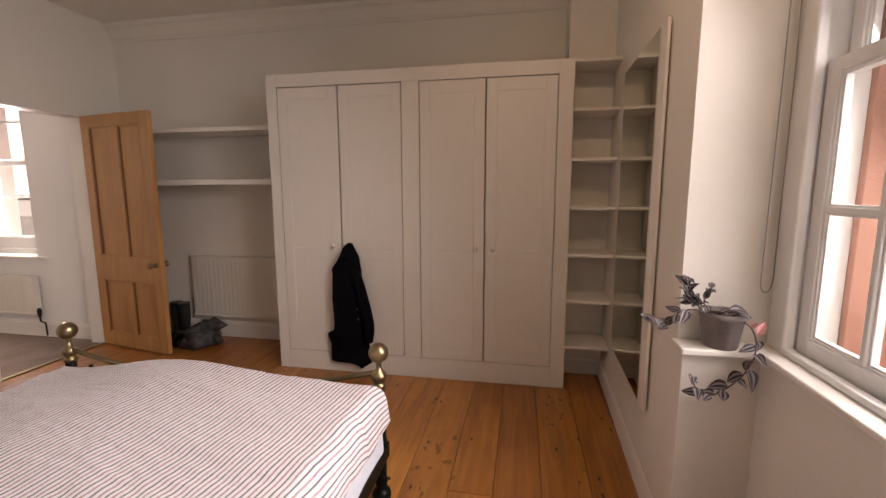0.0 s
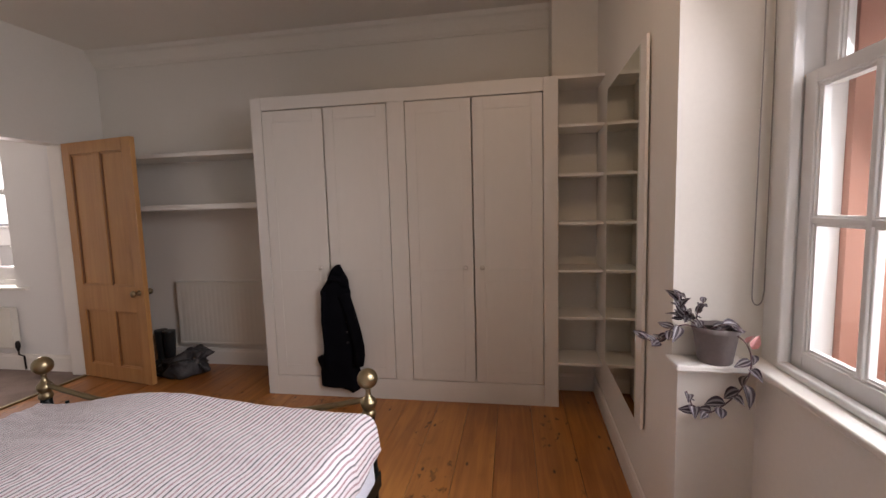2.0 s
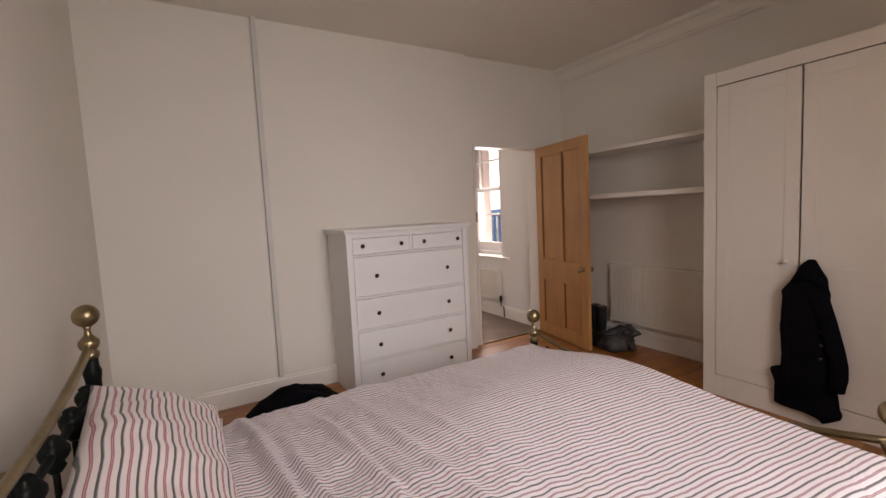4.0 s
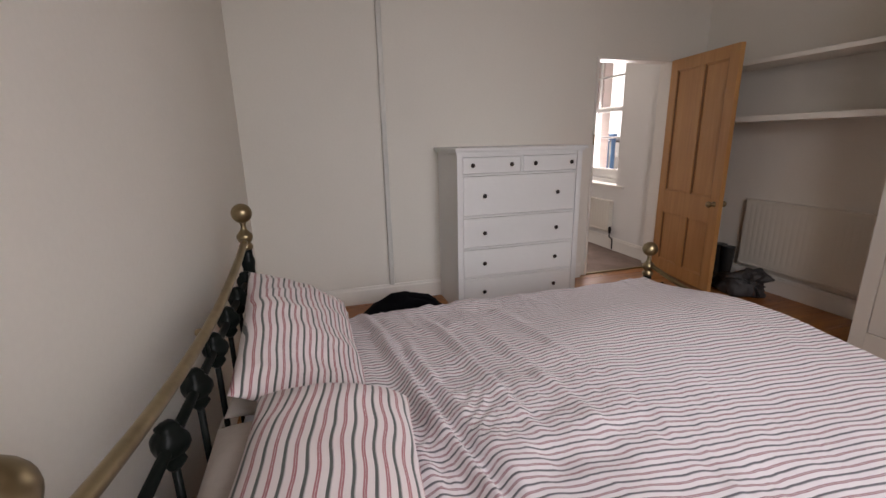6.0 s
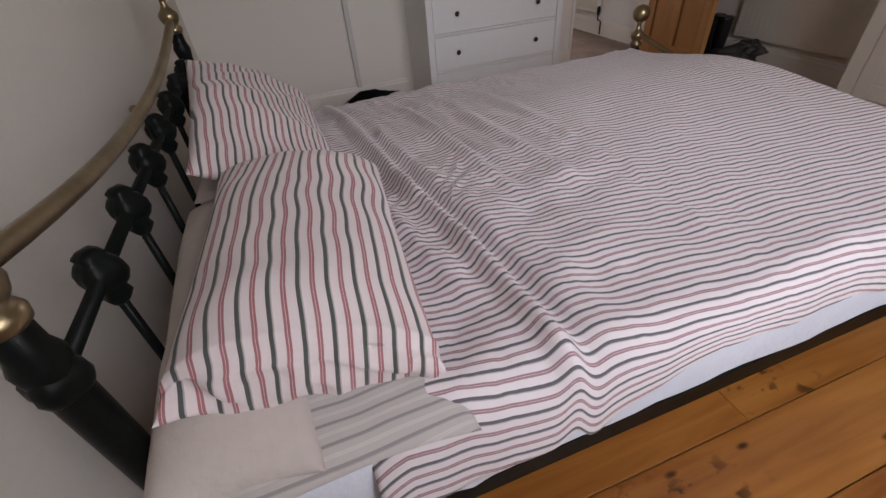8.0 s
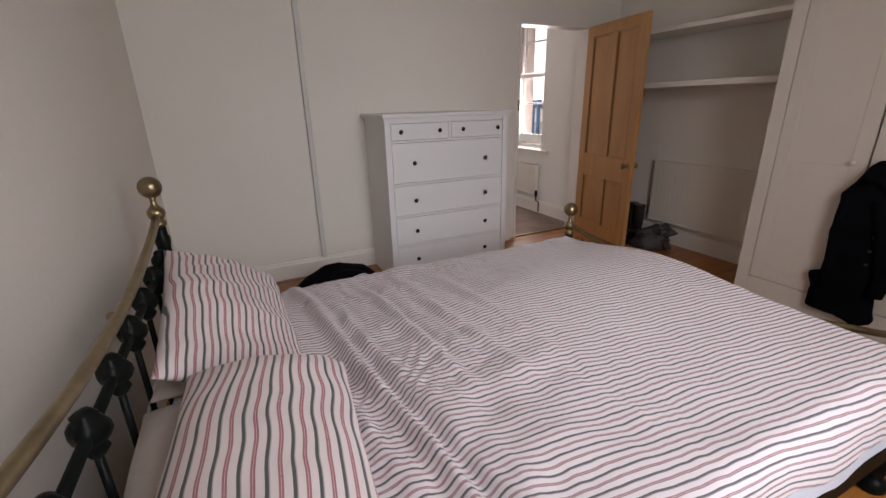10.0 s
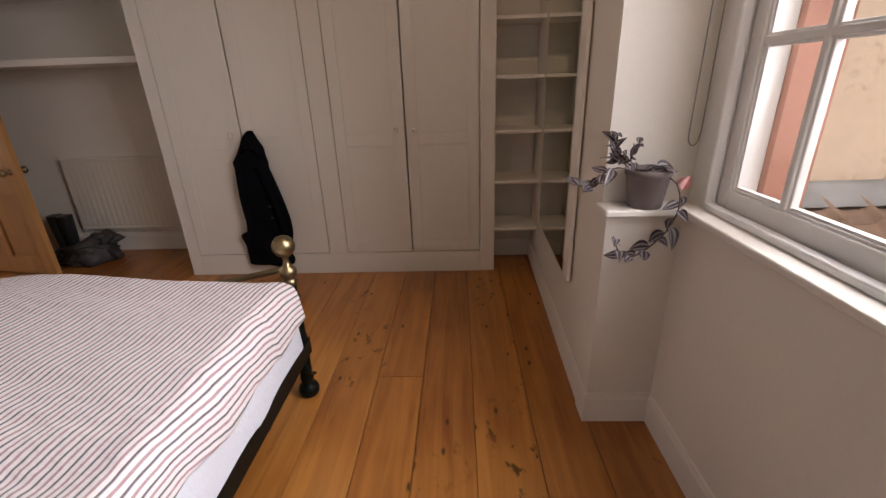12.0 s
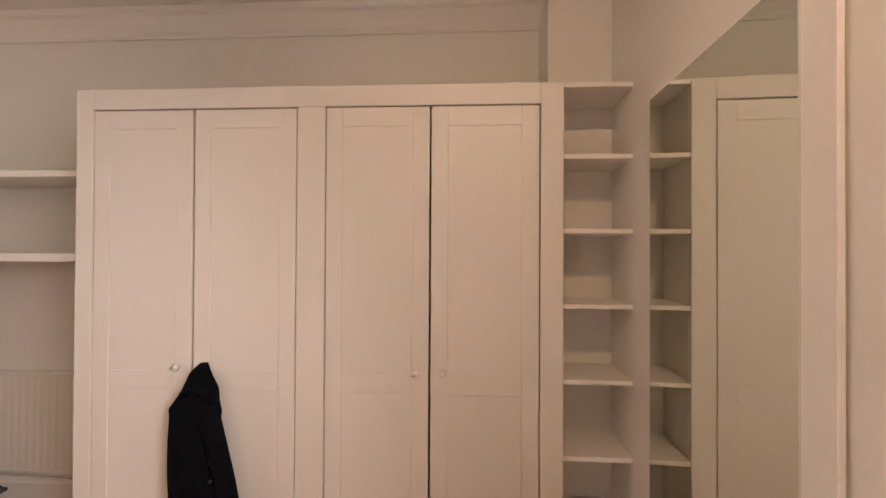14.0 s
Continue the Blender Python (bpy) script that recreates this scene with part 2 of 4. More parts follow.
PINE = wood("waxed_pine", (0.55, 0.29, 0.105), (0.41, 0.19, 0.060), "Z", 0.40, 0.85, coat=0.15)
# dark brown for floorboard joints, and for shadow painted onto the door's side beads
GROOVE = material("bead_shade_and_joint_brown", (0.17, 0.065, 0.018), 0.5, spread=0.15, coarse=6)
BRASS = material("aged_brass", (0.31, 0.245, 0.145), 0.34, 1.0, spread=0.22, coarse=9, fine=60, bump=0.06, depth=0.001)
IRON = material("black_enamelled_iron", (0.005, 0.007, 0.006), 0.40, spec=0.13, spread=0.3, coarse=20, fine=90, bump=0.2, depth=0.002)
DARKKNOB = material("dark_bronze_knob", (0.022, 0.017, 0.015), 0.35, 0.6, spread=0.3, coarse=40)
CHROME = material("polished_nickel", (0.62, 0.58, 0.52), 0.22, 1.0, spread=0.1, coarse=20, bump=0.0)
CARPET = material("taupe_carpet", (0.27, 0.200, 0.170), 0.97, spread=0.22, coarse=5, fine=180, bump=0.8, depth=0.01)
BLACKCLOTH = material("black_wool", (0.004, 0.004, 0.006), 1.0, spec=0.08, spread=0.35, coarse=8, fine=120, bump=0.5, depth=0.004)
BUTTON = material("dull_black_button", (0.02, 0.02, 0.022), 0.3, spread=0.1)
GREYBAG = material("grey_nylon", (0.038, 0.034, 0.035), 0.55, spread=0.45, coarse=9, fine=50, bump=0.5, depth=0.008)
DARKBAG = material("black_leather", (0.012, 0.013, 0.013), 0.4, spread=0.4, coarse=12, bump=0.4)
SHEET = material("pale_blue_white_sheet", (0.70, 0.74, 0.82), 0.9, spread=0.04, coarse=6, fine=60, bump=0.4, depth=0.006)
PROTECT = material("cream_cotton_cover", (0.56, 0.50, 0.46), 0.92, spread=0.07, coarse=4, fine=50, bump=0.4, depth=0.006)
DUVET = stripes("red_grey_ticking_duvet", (0.78, 0.73, 0.745), (0.13, 0.125, 0.14), (0.29, 0.125, 0.15), 0.0375, "X", slope=0.12, wobble=0.003)
PILLOWS = stripes("red_grey_ticking_pillow", (0.77, 0.69, 0.69), (0.085, 0.095, 0.09), (0.34, 0.075, 0.09), 0.0425, "Y", wobble=0.010)
UNDERP = stripes("grey_ticking_pillow", (0.52, 0.49, 0.47), (0.30, 0.28, 0.275), (0.60, 0.57, 0.55), 0.030, "X", wobble=0.006)
POT = material("grey_clay_pot", (0.20, 0.17, 0.165), 0.7, spread=0.15, coarse=9, fine=90, bump=0.3, depth=0.002)
SOIL = material("dark_potting_soil", (0.03, 0.02, 0.015), 1.0, spread=0.5, coarse=60, fine=200, bump=1.0, depth=0.01)
STEM = material("purple_stem", (0.10, 0.045, 0.05), 0.5, spread=0.2, coarse=20)
LEAD = material("weathered_lead", (0.24, 0.26, 0.28), 0.6, spread=0.25, coarse=3, fine=30, bump=0.4, depth=0.006)
BUFF = stained("stained_buff_render", (0.68, 0.575, 0.47), (0.34, 0.26, 0.17))
TERRA = material("terracotta_masonry_paint", (0.38, 0.185, 0.135), 0.9, spread=0.1, coarse=3, fine=40, bump=0.3, depth=0.004)
TILE = material("weathered_clay_tile", (0.19, 0.135, 0.105), 0.9, spread=0.55, coarse=5, fine=25, bump=0.6, vary=0.35, depth=0.008)
CORDM = material("grey_blind_cord", (0.30, 0.28, 0.26), 0.6, spread=0.1)
PAVING = material("grey_paving", (0.22, 0.21, 0.2), 0.95, spread=0.2, coarse=0.8, fine=6, bump=0.3)
PALEPINK = material("pale_pink_masonry_paint", (0.72, 0.60, 0.57), 0.9, spread=0.08, coarse=3, fine=40, bump=0.3, depth=0.004)
BLUE = material("blue_painted_steel", (0.11, 0.26, 0.50), 0.5, spread=0.1)
FARWALL = material("far_pale_buildings", (0.62, 0.62, 0.62), 0.9, spread=0.1, coarse=0.2, fine=1.5)
FARROOF = material("far_slate", (0.20, 0.20, 0.22), 0.9, spread=0.1, coarse=0.3)


def glass():
    m = bpy.data.materials.new("window_glass")
    m.use_nodes = True
    n, l = m.node_tree.nodes, m.node_tree.links
    out = n["Material Output"]
    n.remove(n["Principled BSDF"])
    clear, gloss, mix = n.new("ShaderNodeBsdfTransparent"), n.new("ShaderNodeBsdfGlossy"), n.new("ShaderNodeMixShader")
    gloss.inputs["Roughness"].default_value = 0.02
    mix.inputs[0].default_value = 0.03
    clear.inputs[0].default_value = (0.97, 0.98, 0.97, 1)
    l.new(clear.outputs[0], mix.inputs[1]), l.new(gloss.outputs[0], mix.inputs[2])
    l.new(mix.outputs[0], out.inputs[0])
    return m


def mirror():
    m = bpy.data.materials.new("mirror_silver")
    m.use_nodes = True
    b = m.node_tree.nodes["Principled BSDF"]
    b.inputs["Base Color"].default_value = (0.80, 0.84, 0.78, 1)
    b.inputs["Metallic"].default_value, b.inputs["Roughness"].default_value = 1.0, 0.01
    return m


def glow(name, colour, strength):
    m = bpy.data.materials.new(name)
    m.use_nodes = True
    b = m.node_tree.nodes["Principled BSDF"]
    b.inputs["Emission Color"].default_value, b.inputs["Emission Strength"].default_value = (*colour, 1), strength
    return m


def leaf_material():
    """Trailing spiderwort: plum leaf with two silver bands beside the midrib."""
    m = bpy.data.materials.new("striped_plum_leaf")
    m.use_nodes = True
    n, l = m.node_tree.nodes, m.node_tree.links
    b = n["Principled BSDF"]
    b.inputs["Roughness"].default_value = 0.45
    uv, sep, a = n.new("ShaderNodeUVMap"), n.new("ShaderNodeSeparateXYZ"), n.new("ShaderNodeMath")
    uv.uv_map = "cloth"
    l.new(uv.outputs[0], sep.inputs[0])
    a.operation = "ABSOLUTE"
    l.new(sep.outputs[0], a.inputs[0])
    ramp = n.new("ShaderNodeValToRGB")
    e = ramp.color_ramp.elements
    e[0].position, e[0].color = 0.0, (0.025, 0.012, 0.02, 1)
    e[1].position, e[1].color = 1.0, (0.03, 0.015, 0.025, 1)
    for p, c in ((0.20, (0.022, 0.012, 0.018, 1)), (0.32, (0.30, 0.28, 0.29, 1)), (0.52, (0.26, 0.24, 0.25, 1)), (0.64, (0.035, 0.018, 0.03, 1))):
        k = e.new(p)
        k.color = c
    l.new(a.outputs[0], ramp.inputs[0])
    l.new(ramp.outputs[0], b.inputs["Base Color"])
    return m


GLASS, MIRROR, LEAF = glass(), mirror(), leaf_material()
GREENLEAF = material("green_house_leaf", (0.06, 0.10, 0.035), 0.5, spread=0.3, coarse=30)
PINKLEAF = material("young_pink_leaf", (0.50, 0.22, 0.21), 0.5, spread=0.2, coarse=40)
LAMPGLOW = glow("warm_lamp_glass", (1.0, 0.78, 0.5), 6.0)


# ---- mesh helpers ----
def mesh_of(bm, name, mat, smooth=False):
    bmesh.ops.recalc_face_normals(bm, faces=bm.faces)
    me = bpy.data.meshes.new(name)
    for f in bm.faces:
        f.smooth = smooth
    bm.to_mesh(me)
    bm.free()
    if mat:
        me.materials.append(mat)
    return me


def part(name, bm, mat, parent=None, label="", smooth=False, at=None):
    """One mesh object under a thing or a part; bm may also be a mesh to share."""
    me = bm if isinstance(bm, bpy.types.Mesh) else mesh_of(bm, name, mat, smooth)
    ob = new(name, me)
    if parent is not None:
        ob.parent = parent
    if at is not None:
        ob.matrix_basis = at if isinstance(at, Matrix) else Matrix.Translation(at)
    if label:
        ob["label"] = label
    return ob


def thing(name, m, label, category, group="", kind=""):
    ob = new(name)
    ob.empty_display_size = 0.1
    ob.matrix_basis = m
    return tagged(ob, label, category, group, kind)


def box(x0, x1, y0, y1, z0, z1, edge=0.0, bm=None, seg=2):
    own = bmesh.new()
    bmesh.ops.create_cube(own, size=1)
    for v in own.verts:
        v.co = ((x0 + x1) / 2 + v.co.x * (x1 - x0), (y0 + y1) / 2 + v.co.y * (y1 - y0), (z0 + z1) / 2 + v.co.z * (z1 - z0))
    if edge:
        bmesh.ops.bevel(own, geom=own.edges[:], offset=edge, segments=seg, affect="EDGES", profile=0.5)
    return join(bm, own) if bm is not None else own


def join(bm, other):
    me = bpy.data.meshes.new("joined")
    other.to_mesh(me)
    other.free()
    bm.from_mesh(me)
    bpy.data.meshes.remove(me)
    return bm


def prism(points, z0, z1, bm=None):
    """An upright prism over a plan outline."""
    bm = bm or bmesh.new()
    lo = [bm.verts.new((x, y, z0)) for x, y in points]
    hi = [bm.verts.new((x, y, z1)) for x, y in points]
    bm.faces.new(lo[::-1]), bm.faces.new(hi)
    for i in range(len(points)):
        j = (i + 1) % len(points)
        bm.faces.new((lo[i], lo[j], hi[j], hi[i]))
    return bm


def extrude(profile, path_from, path_to, bm=None):
    """A moulding: a profile in (out, up) swept in a straight line; out is to the left of the way, in plan."""
    bm = bm or bmesh.new()
    a, b = Vector(path_from), Vector(path_to)
    d = (b - a).normalized()
    out = Vector((-d.y, d.x, 0))
    rings = [[bm.verts.new(p + out * o + Vector((0, 0, u))) for o, u in profile] for p in (a, b)]
    k = len(profile)
    for i in range(k):
        j = (i + 1) % k
        bm.faces.new((rings[0][i], rings[0][j], rings[1][j], rings[1][i]))
    bm.faces.new(rings[0]), bm.faces.new(rings[1][::-1])
    return bm


def lathe(profile, seg=20, bm=None, at=(0, 0, 0)):
    """A turned shape: radii and heights, round the z axis."""
    bm = bm or bmesh.new()
    rings = []
    for r, z in profile:
        rings.append([bm.verts.new((at[0] + max(r, 1e-4) * math.cos(2 * math.pi * i / seg), at[1] + max(r, 1e-4) * math.sin(2 * math.pi * i / seg), at[2] + z)) for i in range(seg)])
    for a, b in zip(rings, rings[1:]):
        for i in range(seg):
            j = (i + 1) % seg
            bm.faces.new((a[i], a[j], b[j], b[i]))
    bm.faces.new(rings[0][::-1]), bm.faces.new(rings[-1])
    return bm


def tube(points, radius, seg=10, bm=None):
    """A round bar along a line of points; radius may be a function of 0..1."""
    bm = bm or bmesh.new()
    pts = [Vector(p) for p in points]
    rings, side = [], None
    for i, p in enumerate(pts):
        d = (pts[min(i + 1, len(pts) - 1)] - pts[max(i - 1, 0)]).normalized()
        if side is None:
            side = d.cross(Vector((0, 0, 1)))
            if side.length < 1e-3:
                side = Vector((1, 0, 0))
        side = (side - d * side.dot(d)).normalized()
        up = d.cross(side)
        r = radius(i / max(1, len(pts) - 1)) if callable(radius) else radius
        rings.append([bm.verts.new(p + r * (math.cos(2 * math.pi * k / seg) * side + math.sin(2 * math.pi * k / seg) * up)) for k in range(seg)])
    for a, b in zip(rings, rings[1:]):
        for i in range(seg):
            j = (i + 1) % seg
            bm.faces.new((a[i], a[j], b[j], b[i]))
    bm.faces.new(rings[0][::-1]), bm.faces.new(rings[-1])
    return bm


def ball(radius, at=(0, 0, 0), seg=24):
    return lathe([(radius * math.sin(math.pi * i / 14), -radius * math.cos(math.pi * i / 14)) for i in range(15)], seg, at=at)


def structure(name, bm, mat, label, category, smooth=False):
    return tagged(part(name, bm, mat, None, smooth=smooth), label, category, kind="structure")


# ---- the room's shell ----
CEILING_Z = 2.95
# west wall: chimney-breast stretch, then the set-back stretch with the doorway
b = box(-3.95, -3.75, -0.67, 2.48, 0, CEILING_Z)
box(-3.94, -3.79, 2.48, 2.55, 0, CEILING_Z, bm=b)
box(-3.94, -3.79, 2.55, 3.42, 2.08, CEILING_Z, bm=b)
box(-3.94, -3.79, 3.42, 3.95, 0, CEILING_Z, bm=b)
structure("wall_west", b, WALL, "off-white plastered wall with an open doorway", "wall")
structure("wall_south", box(-3.95, 1.22, -0.67, -0.52, 0, CEILING_Z), WALL, "off-white plastered wall behind the headboard", "wall")
b = box(-3.79, 1.30, 3.80, 3.95, 0, CEILING_Z)
structure("wall_north", b, WALL, "off-white plastered wall behind the fitted wardrobe", "wall")
structure("wall_pier", box(0.345, 0.70, 3.52, 3.80, 0, CEILING_Z), WALL, "off-white plastered pier behind the corner shelves", "wall")
b = prism([(0.612, 1.83), (1.05, 1.83), (1.05, 3.80), (0.67, 3.80), (0.662, 3.52)], 0, CEILING_Z)
box(0.606, 0.93, 1.757, 1.83, 0, 0.862, bm=b)
box(0.852, 1.05, 0.25, 1.757, 0, 0.862, bm=b)
box(0.852, 1.05, -0.52, 0.25, 0, CEILING_Z, bm=b)
box(0.852, 1.05, 0.25, 1.83, 2.63, CEILING_Z, bm=b)
structure("wall_east", b, WALL, "off-white plastered wall with a deep sash window recess", "wall")
structure("ceiling", box(-3.95, 1.22, -0.67, 3.95, CEILING_Z, CEILING_Z + 0.1), CEIL, "off-white painted ceiling", "ceiling")

# cornice over the wardrobe wall
prof = [(0, 0), (0.012, 0), (0.016, 0.018), (0.030, 0.030), (0.050, 0.070), (0.075, 0.100), (0.10, 0.112), (0.104, 0.148), (0, 0.148)]
structure("cornice", extrude(prof, (0.345, 3.80, CEILING_Z - 0.15), (-3.79, 3.80, CEILING_Z - 0.15)), CEIL, "moulded plaster cornice above the wardrobe wall", "cornice")

SKIRT = [(0, 0), (0.012, 0), (0.012, 0.108), (0.009, 0.116), (0.007, 0.13), (0, 0.132)]
TALL = [(0, 0), (0.016, 0), (0.016, 0.125), (0.011, 0.137), (0.009, 0.152), (0, 0.155)]


def skirting(name, a, c, prof=SKIRT, label="white painted skirting board"):
    structure(name, extrude(prof, (*a, 0), (*c, 0)), GLOSS, label, "skirting")


skirting("baseboard", (0.611, 1.845), (0.657, 3.52))
skirting("baseboard", (0.606, 1.745), (0.606, 1.845))
skirting("baseboard", (0.852, -0.52), (0.852, 1.745))
skirting("baseboard", (0.852, 1.757), (0.606, 1.757))
skirting("baseboard", (-1.868, 3.80), (-3.79, 3.80), TALL)
skirting("baseboard", (0.66, 3.52), (0.36, 3.52))
skirting("baseboard", (-3.75, 2.48), (-3.75, -0.52), TALL)
skirting("baseboard", (-3.734, -0.52), (0.84, -0.52), TALL)

# pipe boxed down the west wall
structure("trim", box(-3.75, -3.712, 0.538, 0.580, 0.155, CEILING_Z, 0.008), CONDUIT, "grey painted conduit running up the wall", "trim")
# door lining
b = box(-3.942, -3.775, 2.55, 2.575, 0, 2.08, 0.003)
box(-3.942, -3.775, 3.40, 3.42, 0, 2.08, 0.003, bm=b)
box(-3.942, -3.775, 2.575, 3.40, 2.062, 2.08, 0.003, bm=b)
lin = structure("door_lining", b, GLOSS, "white painted door lining of the bedroom doorway", "door frame")
part("strike_plate", box(-3.775, -3.770, 2.553, 2.572, 1.30, 1.40, 0.002), BRASS, lin, "worn brass strike plate")

# ---- the next room ----
b = box(-7.0, -5.62, 3.47, 3.80, 0, CEILING_Z)
box(-4.545, -3.94, 3.47, 3.80, 0, CEILING_Z, bm=b)
box(-5.62, -4.545, 3.47, 3.80, 0, 0.775, bm=b)
box(-5.62, -4.545, 3.47, 3.80, 2.45, CEILING_Z, bm=b)
HALLWALL = material("hall_wall_paint", (0.78, 0.77, 0.75), 0.85, spread=0.03, coarse=0.9, fine=60, bump=0.1, depth=0.002)
structure("hall_wall_north", b, HALLWALL, "white plastered wall with a recessed sash window", "wall")
structure("hall_wall_west", box(-7.15, -7.0, -0.67, 3.80, 0, CEILING_Z), HALLWALL, "white plastered wall", "wall")
structure("hall_wall_south", box(-7.0, -3.95, -0.67, -0.52, 0, CEILING_Z), HALLWALL, "white plastered wall", "wall")
structure("hall_ceiling", box(-7.15, -3.95, -0.67, 3.95, CEILING_Z, CEILING_Z + 0.1), CEIL, "white painted ceiling", "ceiling")
structure("hall_floor", box(-7.0, -3.80, -0.52, 3.47, -0.06, 0.004), CARPET, "taupe wool carpet in the next room", "carpet")
structure("hall_baseboard", extrude(TALL, (-3.94, 3.47, 0.004), (-7.0, 3.47, 0.004)), GLOSS, "white painted skirting board", "skirting")
structure("threshold_strip", box(-3.815, -3.78, 2.575, 3.40, 0.0, 0.014, 0.005), BRASS, "brass carpet strip across the doorway", "threshold")


def sash(name, parent, x0, x1, z0, z1, y0, y1, stile, bottom, top, cols, rows, bar=0.020, pane_label=""):
    """A glazed sash in the local x-z plane, y0 the inner face; cols and rows: bar positions."""
    b = box(x0, x0 + stile, y0, y1, z0, z1, 0.003)
    box(x1 - stile, x1, y0, y1, z0, z1, 0.003, bm=b)
    box(x0 + stile, x1 - stile, y0, y1, z0, z0 + bottom, 0.003, bm=b)
    box(x0 + stile, x1 - stile, y0, y1, z1 - top, z1, 0.003, bm=b)
    # moulded inner edge of the sash
    for k, (w, d) in enumerate(((0.007, 0.006), (0.014, 0.012))):
        box(x0 + stile - 0.001, x0 + stile + w, y0 + d, y1 - d, z0 + bottom, z1 - top, bm=b)
        box(x1 - stile - w, x1 - stile + 0.001, y0 + d, y1 - d, z0 + bottom, z1 - top, bm=b)
        box(x0 + stile, x1 - stile, y0 + d + 0.0006, y1 - d, z0 + bottom - 0.001, z0 + bottom + w, bm=b)
        box(x0 + stile, x1 - stile, y0 + d + 0.0006, y1 - d, z1 - top - w, z1 - top + 0.001, bm=b)
    s = part(name, b, SASH, parent)
    xs, zs = [x0 + stile, *cols, x1 - stile], [z0 + bottom, *rows, z1 - top]
    for c in cols:
        b = box(c - bar / 2, c + bar / 2, y0 + 0.002, y1 - 0.004, z0 + bottom, z1 - top, 0.004)
        box(c - bar / 2 - 0.008, c + bar / 2 + 0.008, y0 + 0.010, y1 - 0.010, z0 + bottom, z1 - top, 0.003, bm=b)
        part("glazing_bar", b, SASH, s)
    for r in rows:
        for xa, xb in zip(xs, xs[1:]):
            b = box(xa, xb, y0 + 0.003, y1 - 0.006, r - bar / 2, r + bar / 2, 0.004)
            box(xa, xb, y0 + 0.011, y1 - 0.011, r - bar / 2 - 0.007, r + bar / 2 + 0.007, 0.003, bm=b)
            part("glazing_bar", b, SASH, s)
    for xa, xb in zip(xs, xs[1:]):
        for za, zb in zip(zs, zs[1:]):
            g = part("pane", box(xa - 0.002, xb + 0.002, (y0 + y1) / 2 - 0.002, (y0 + y1) / 2 + 0.002, za - 0.002, zb + 0.002), GLASS, s)
            g.visible_shadow = False
    return s


# bedroom sash window; local x runs along the wall to the north, local y outwards
win = thing("window_1", pose(0.90, 0.25, 0, 0, 0, 90) @ Matrix.Diagonal((1, -1, 1, 1)), "white painted timber sash window with margin lights", "window", kind="structure")
b = box(0.0, 0.105, 0, 0.15, 0.862, 2.63, 0.004)
box(1.475, 1.58, 0, 0.15, 0.862, 2.63, 0.004, bm=b)
box(0.105, 1.475, 0, 0.15, 2.56, 2.63, 0.004, bm=b)
box(0.105, 1.475, 0.0, 0.15, 0.862, 0.892, 0.004, bm=b)
part("window_frame", b, SASH, win)
b = box(1.462, 1.485, -0.012, 0.022, 0.90, 2.57, 0.006)
box(0.095, 0.118, -0.012, 0.022, 0.90, 2.57, 0.006, bm=b)
box(0.105, 1.475, -0.012, 0.022, 0.886, 0.908, 0.006, bm=b)
part("staff_bead", b, SASH, win)
part("window_sill", box(0.0, 1.58, -0.072, 0.0, 0.862, 0.886, 0.006), GLOSS, win, "white painted inner sill board")
low = sash("lower_sash", win, 0.112, 1.468, 0.893, 1.800, 0.028, 0.070, 0.050, 0.063, 0.038, (0.375, 1.205), (1.362,))
sash("upper_sash", win, 0.112, 1.468, 1.764, 2.560, 0.078, 0.120, 0.050, 0.038, 0.055, (0.375, 1.205), (2.18,))
b = box(0.93, 0.99, 0.034, 0.066, 1.800, 1.808, 0.002)
lathe([(0.012, 1.806), (0.014, 1.815), (0.010, 1.822), (0.004, 1.825)], 12, bm=b, at=(0.96, 0.05, 0))
box(0.945, 1.005, 0.040, 0.052, 1.815, 1.822, 0.003, bm=b)
part("sash_fastener", b, DARKKNOB, win, "dark metal sash fastener")
structure("window_ledge", box(0.588, 0.8275, 1.716, 1.828, 0.862, 0.886, 0.006), GLOSS, "white painted ledge in the window corner", "ledge")

# blind cord hanging in the recess
pts = [(0.862, 1.815, 2.60), (0.860, 1.813, 1.8), (0.855, 1.812, 1.12)]
pts += [(0.872 + 0.017 * math.cos(a), 1.812, 1.10 + 0.03 * math.sin(a)) for a in np.linspace(math.pi, 2 * math.pi, 9)]
pts += [(0.892, 1.812, 1.12), (0.893, 1.813, 1.8), (0.886, 1.815, 2.60)]
cord = tagged(part("blind_cord", tube(pts, 0.0022, 6), CORDM, smooth=True), "looped grey blind cord hanging beside the window", "blind cord")

# hall window
win2 = thing("window_2", pose(-5.62, 3.60, 0), "white painted sash window in the next room", "window", kind="structure")
b = box(0.002, 0.115, 0, 0.12, 0.80, 2.45, 0.004)
box(1.015, 1.073, 0, 0.12, 0.80, 2.45, 0.004, bm=b)
box(0.115, 1.015, 0, 0.12, 0.80, 0.85, 0.004, bm=b)
box(0.115, 1.015, 0, 0.12, 2.40, 2.45, 0.004, bm=b)
part("window_frame", b, SASH, win2)
sash("lower_sash", win2, 0.12, 1.01, 0.85, 1.72, 0.02, 0.06, 0.05, 0.11, 0.035, (0.36,), (1.36,), bar=0.010)
sash("upper_sash", win2, 0.12, 1.01, 1.69, 2.40, 0.066, 0.106, 0.05, 0.035, 0.05, (0.36,), (2.10,), bar=0.010)
part("window_sill", box(-0.06, 1.22, -0.17, 0.0, 0.776, 0.802, 0.006), GLOSS, win2, "white painted window board")
b = box(-7.0, -5.36, 3.804, 3.93, -4, 3.3)
box(-4.60, -3.96, 3.804, 3.93, -4, 3.3, bm=b)
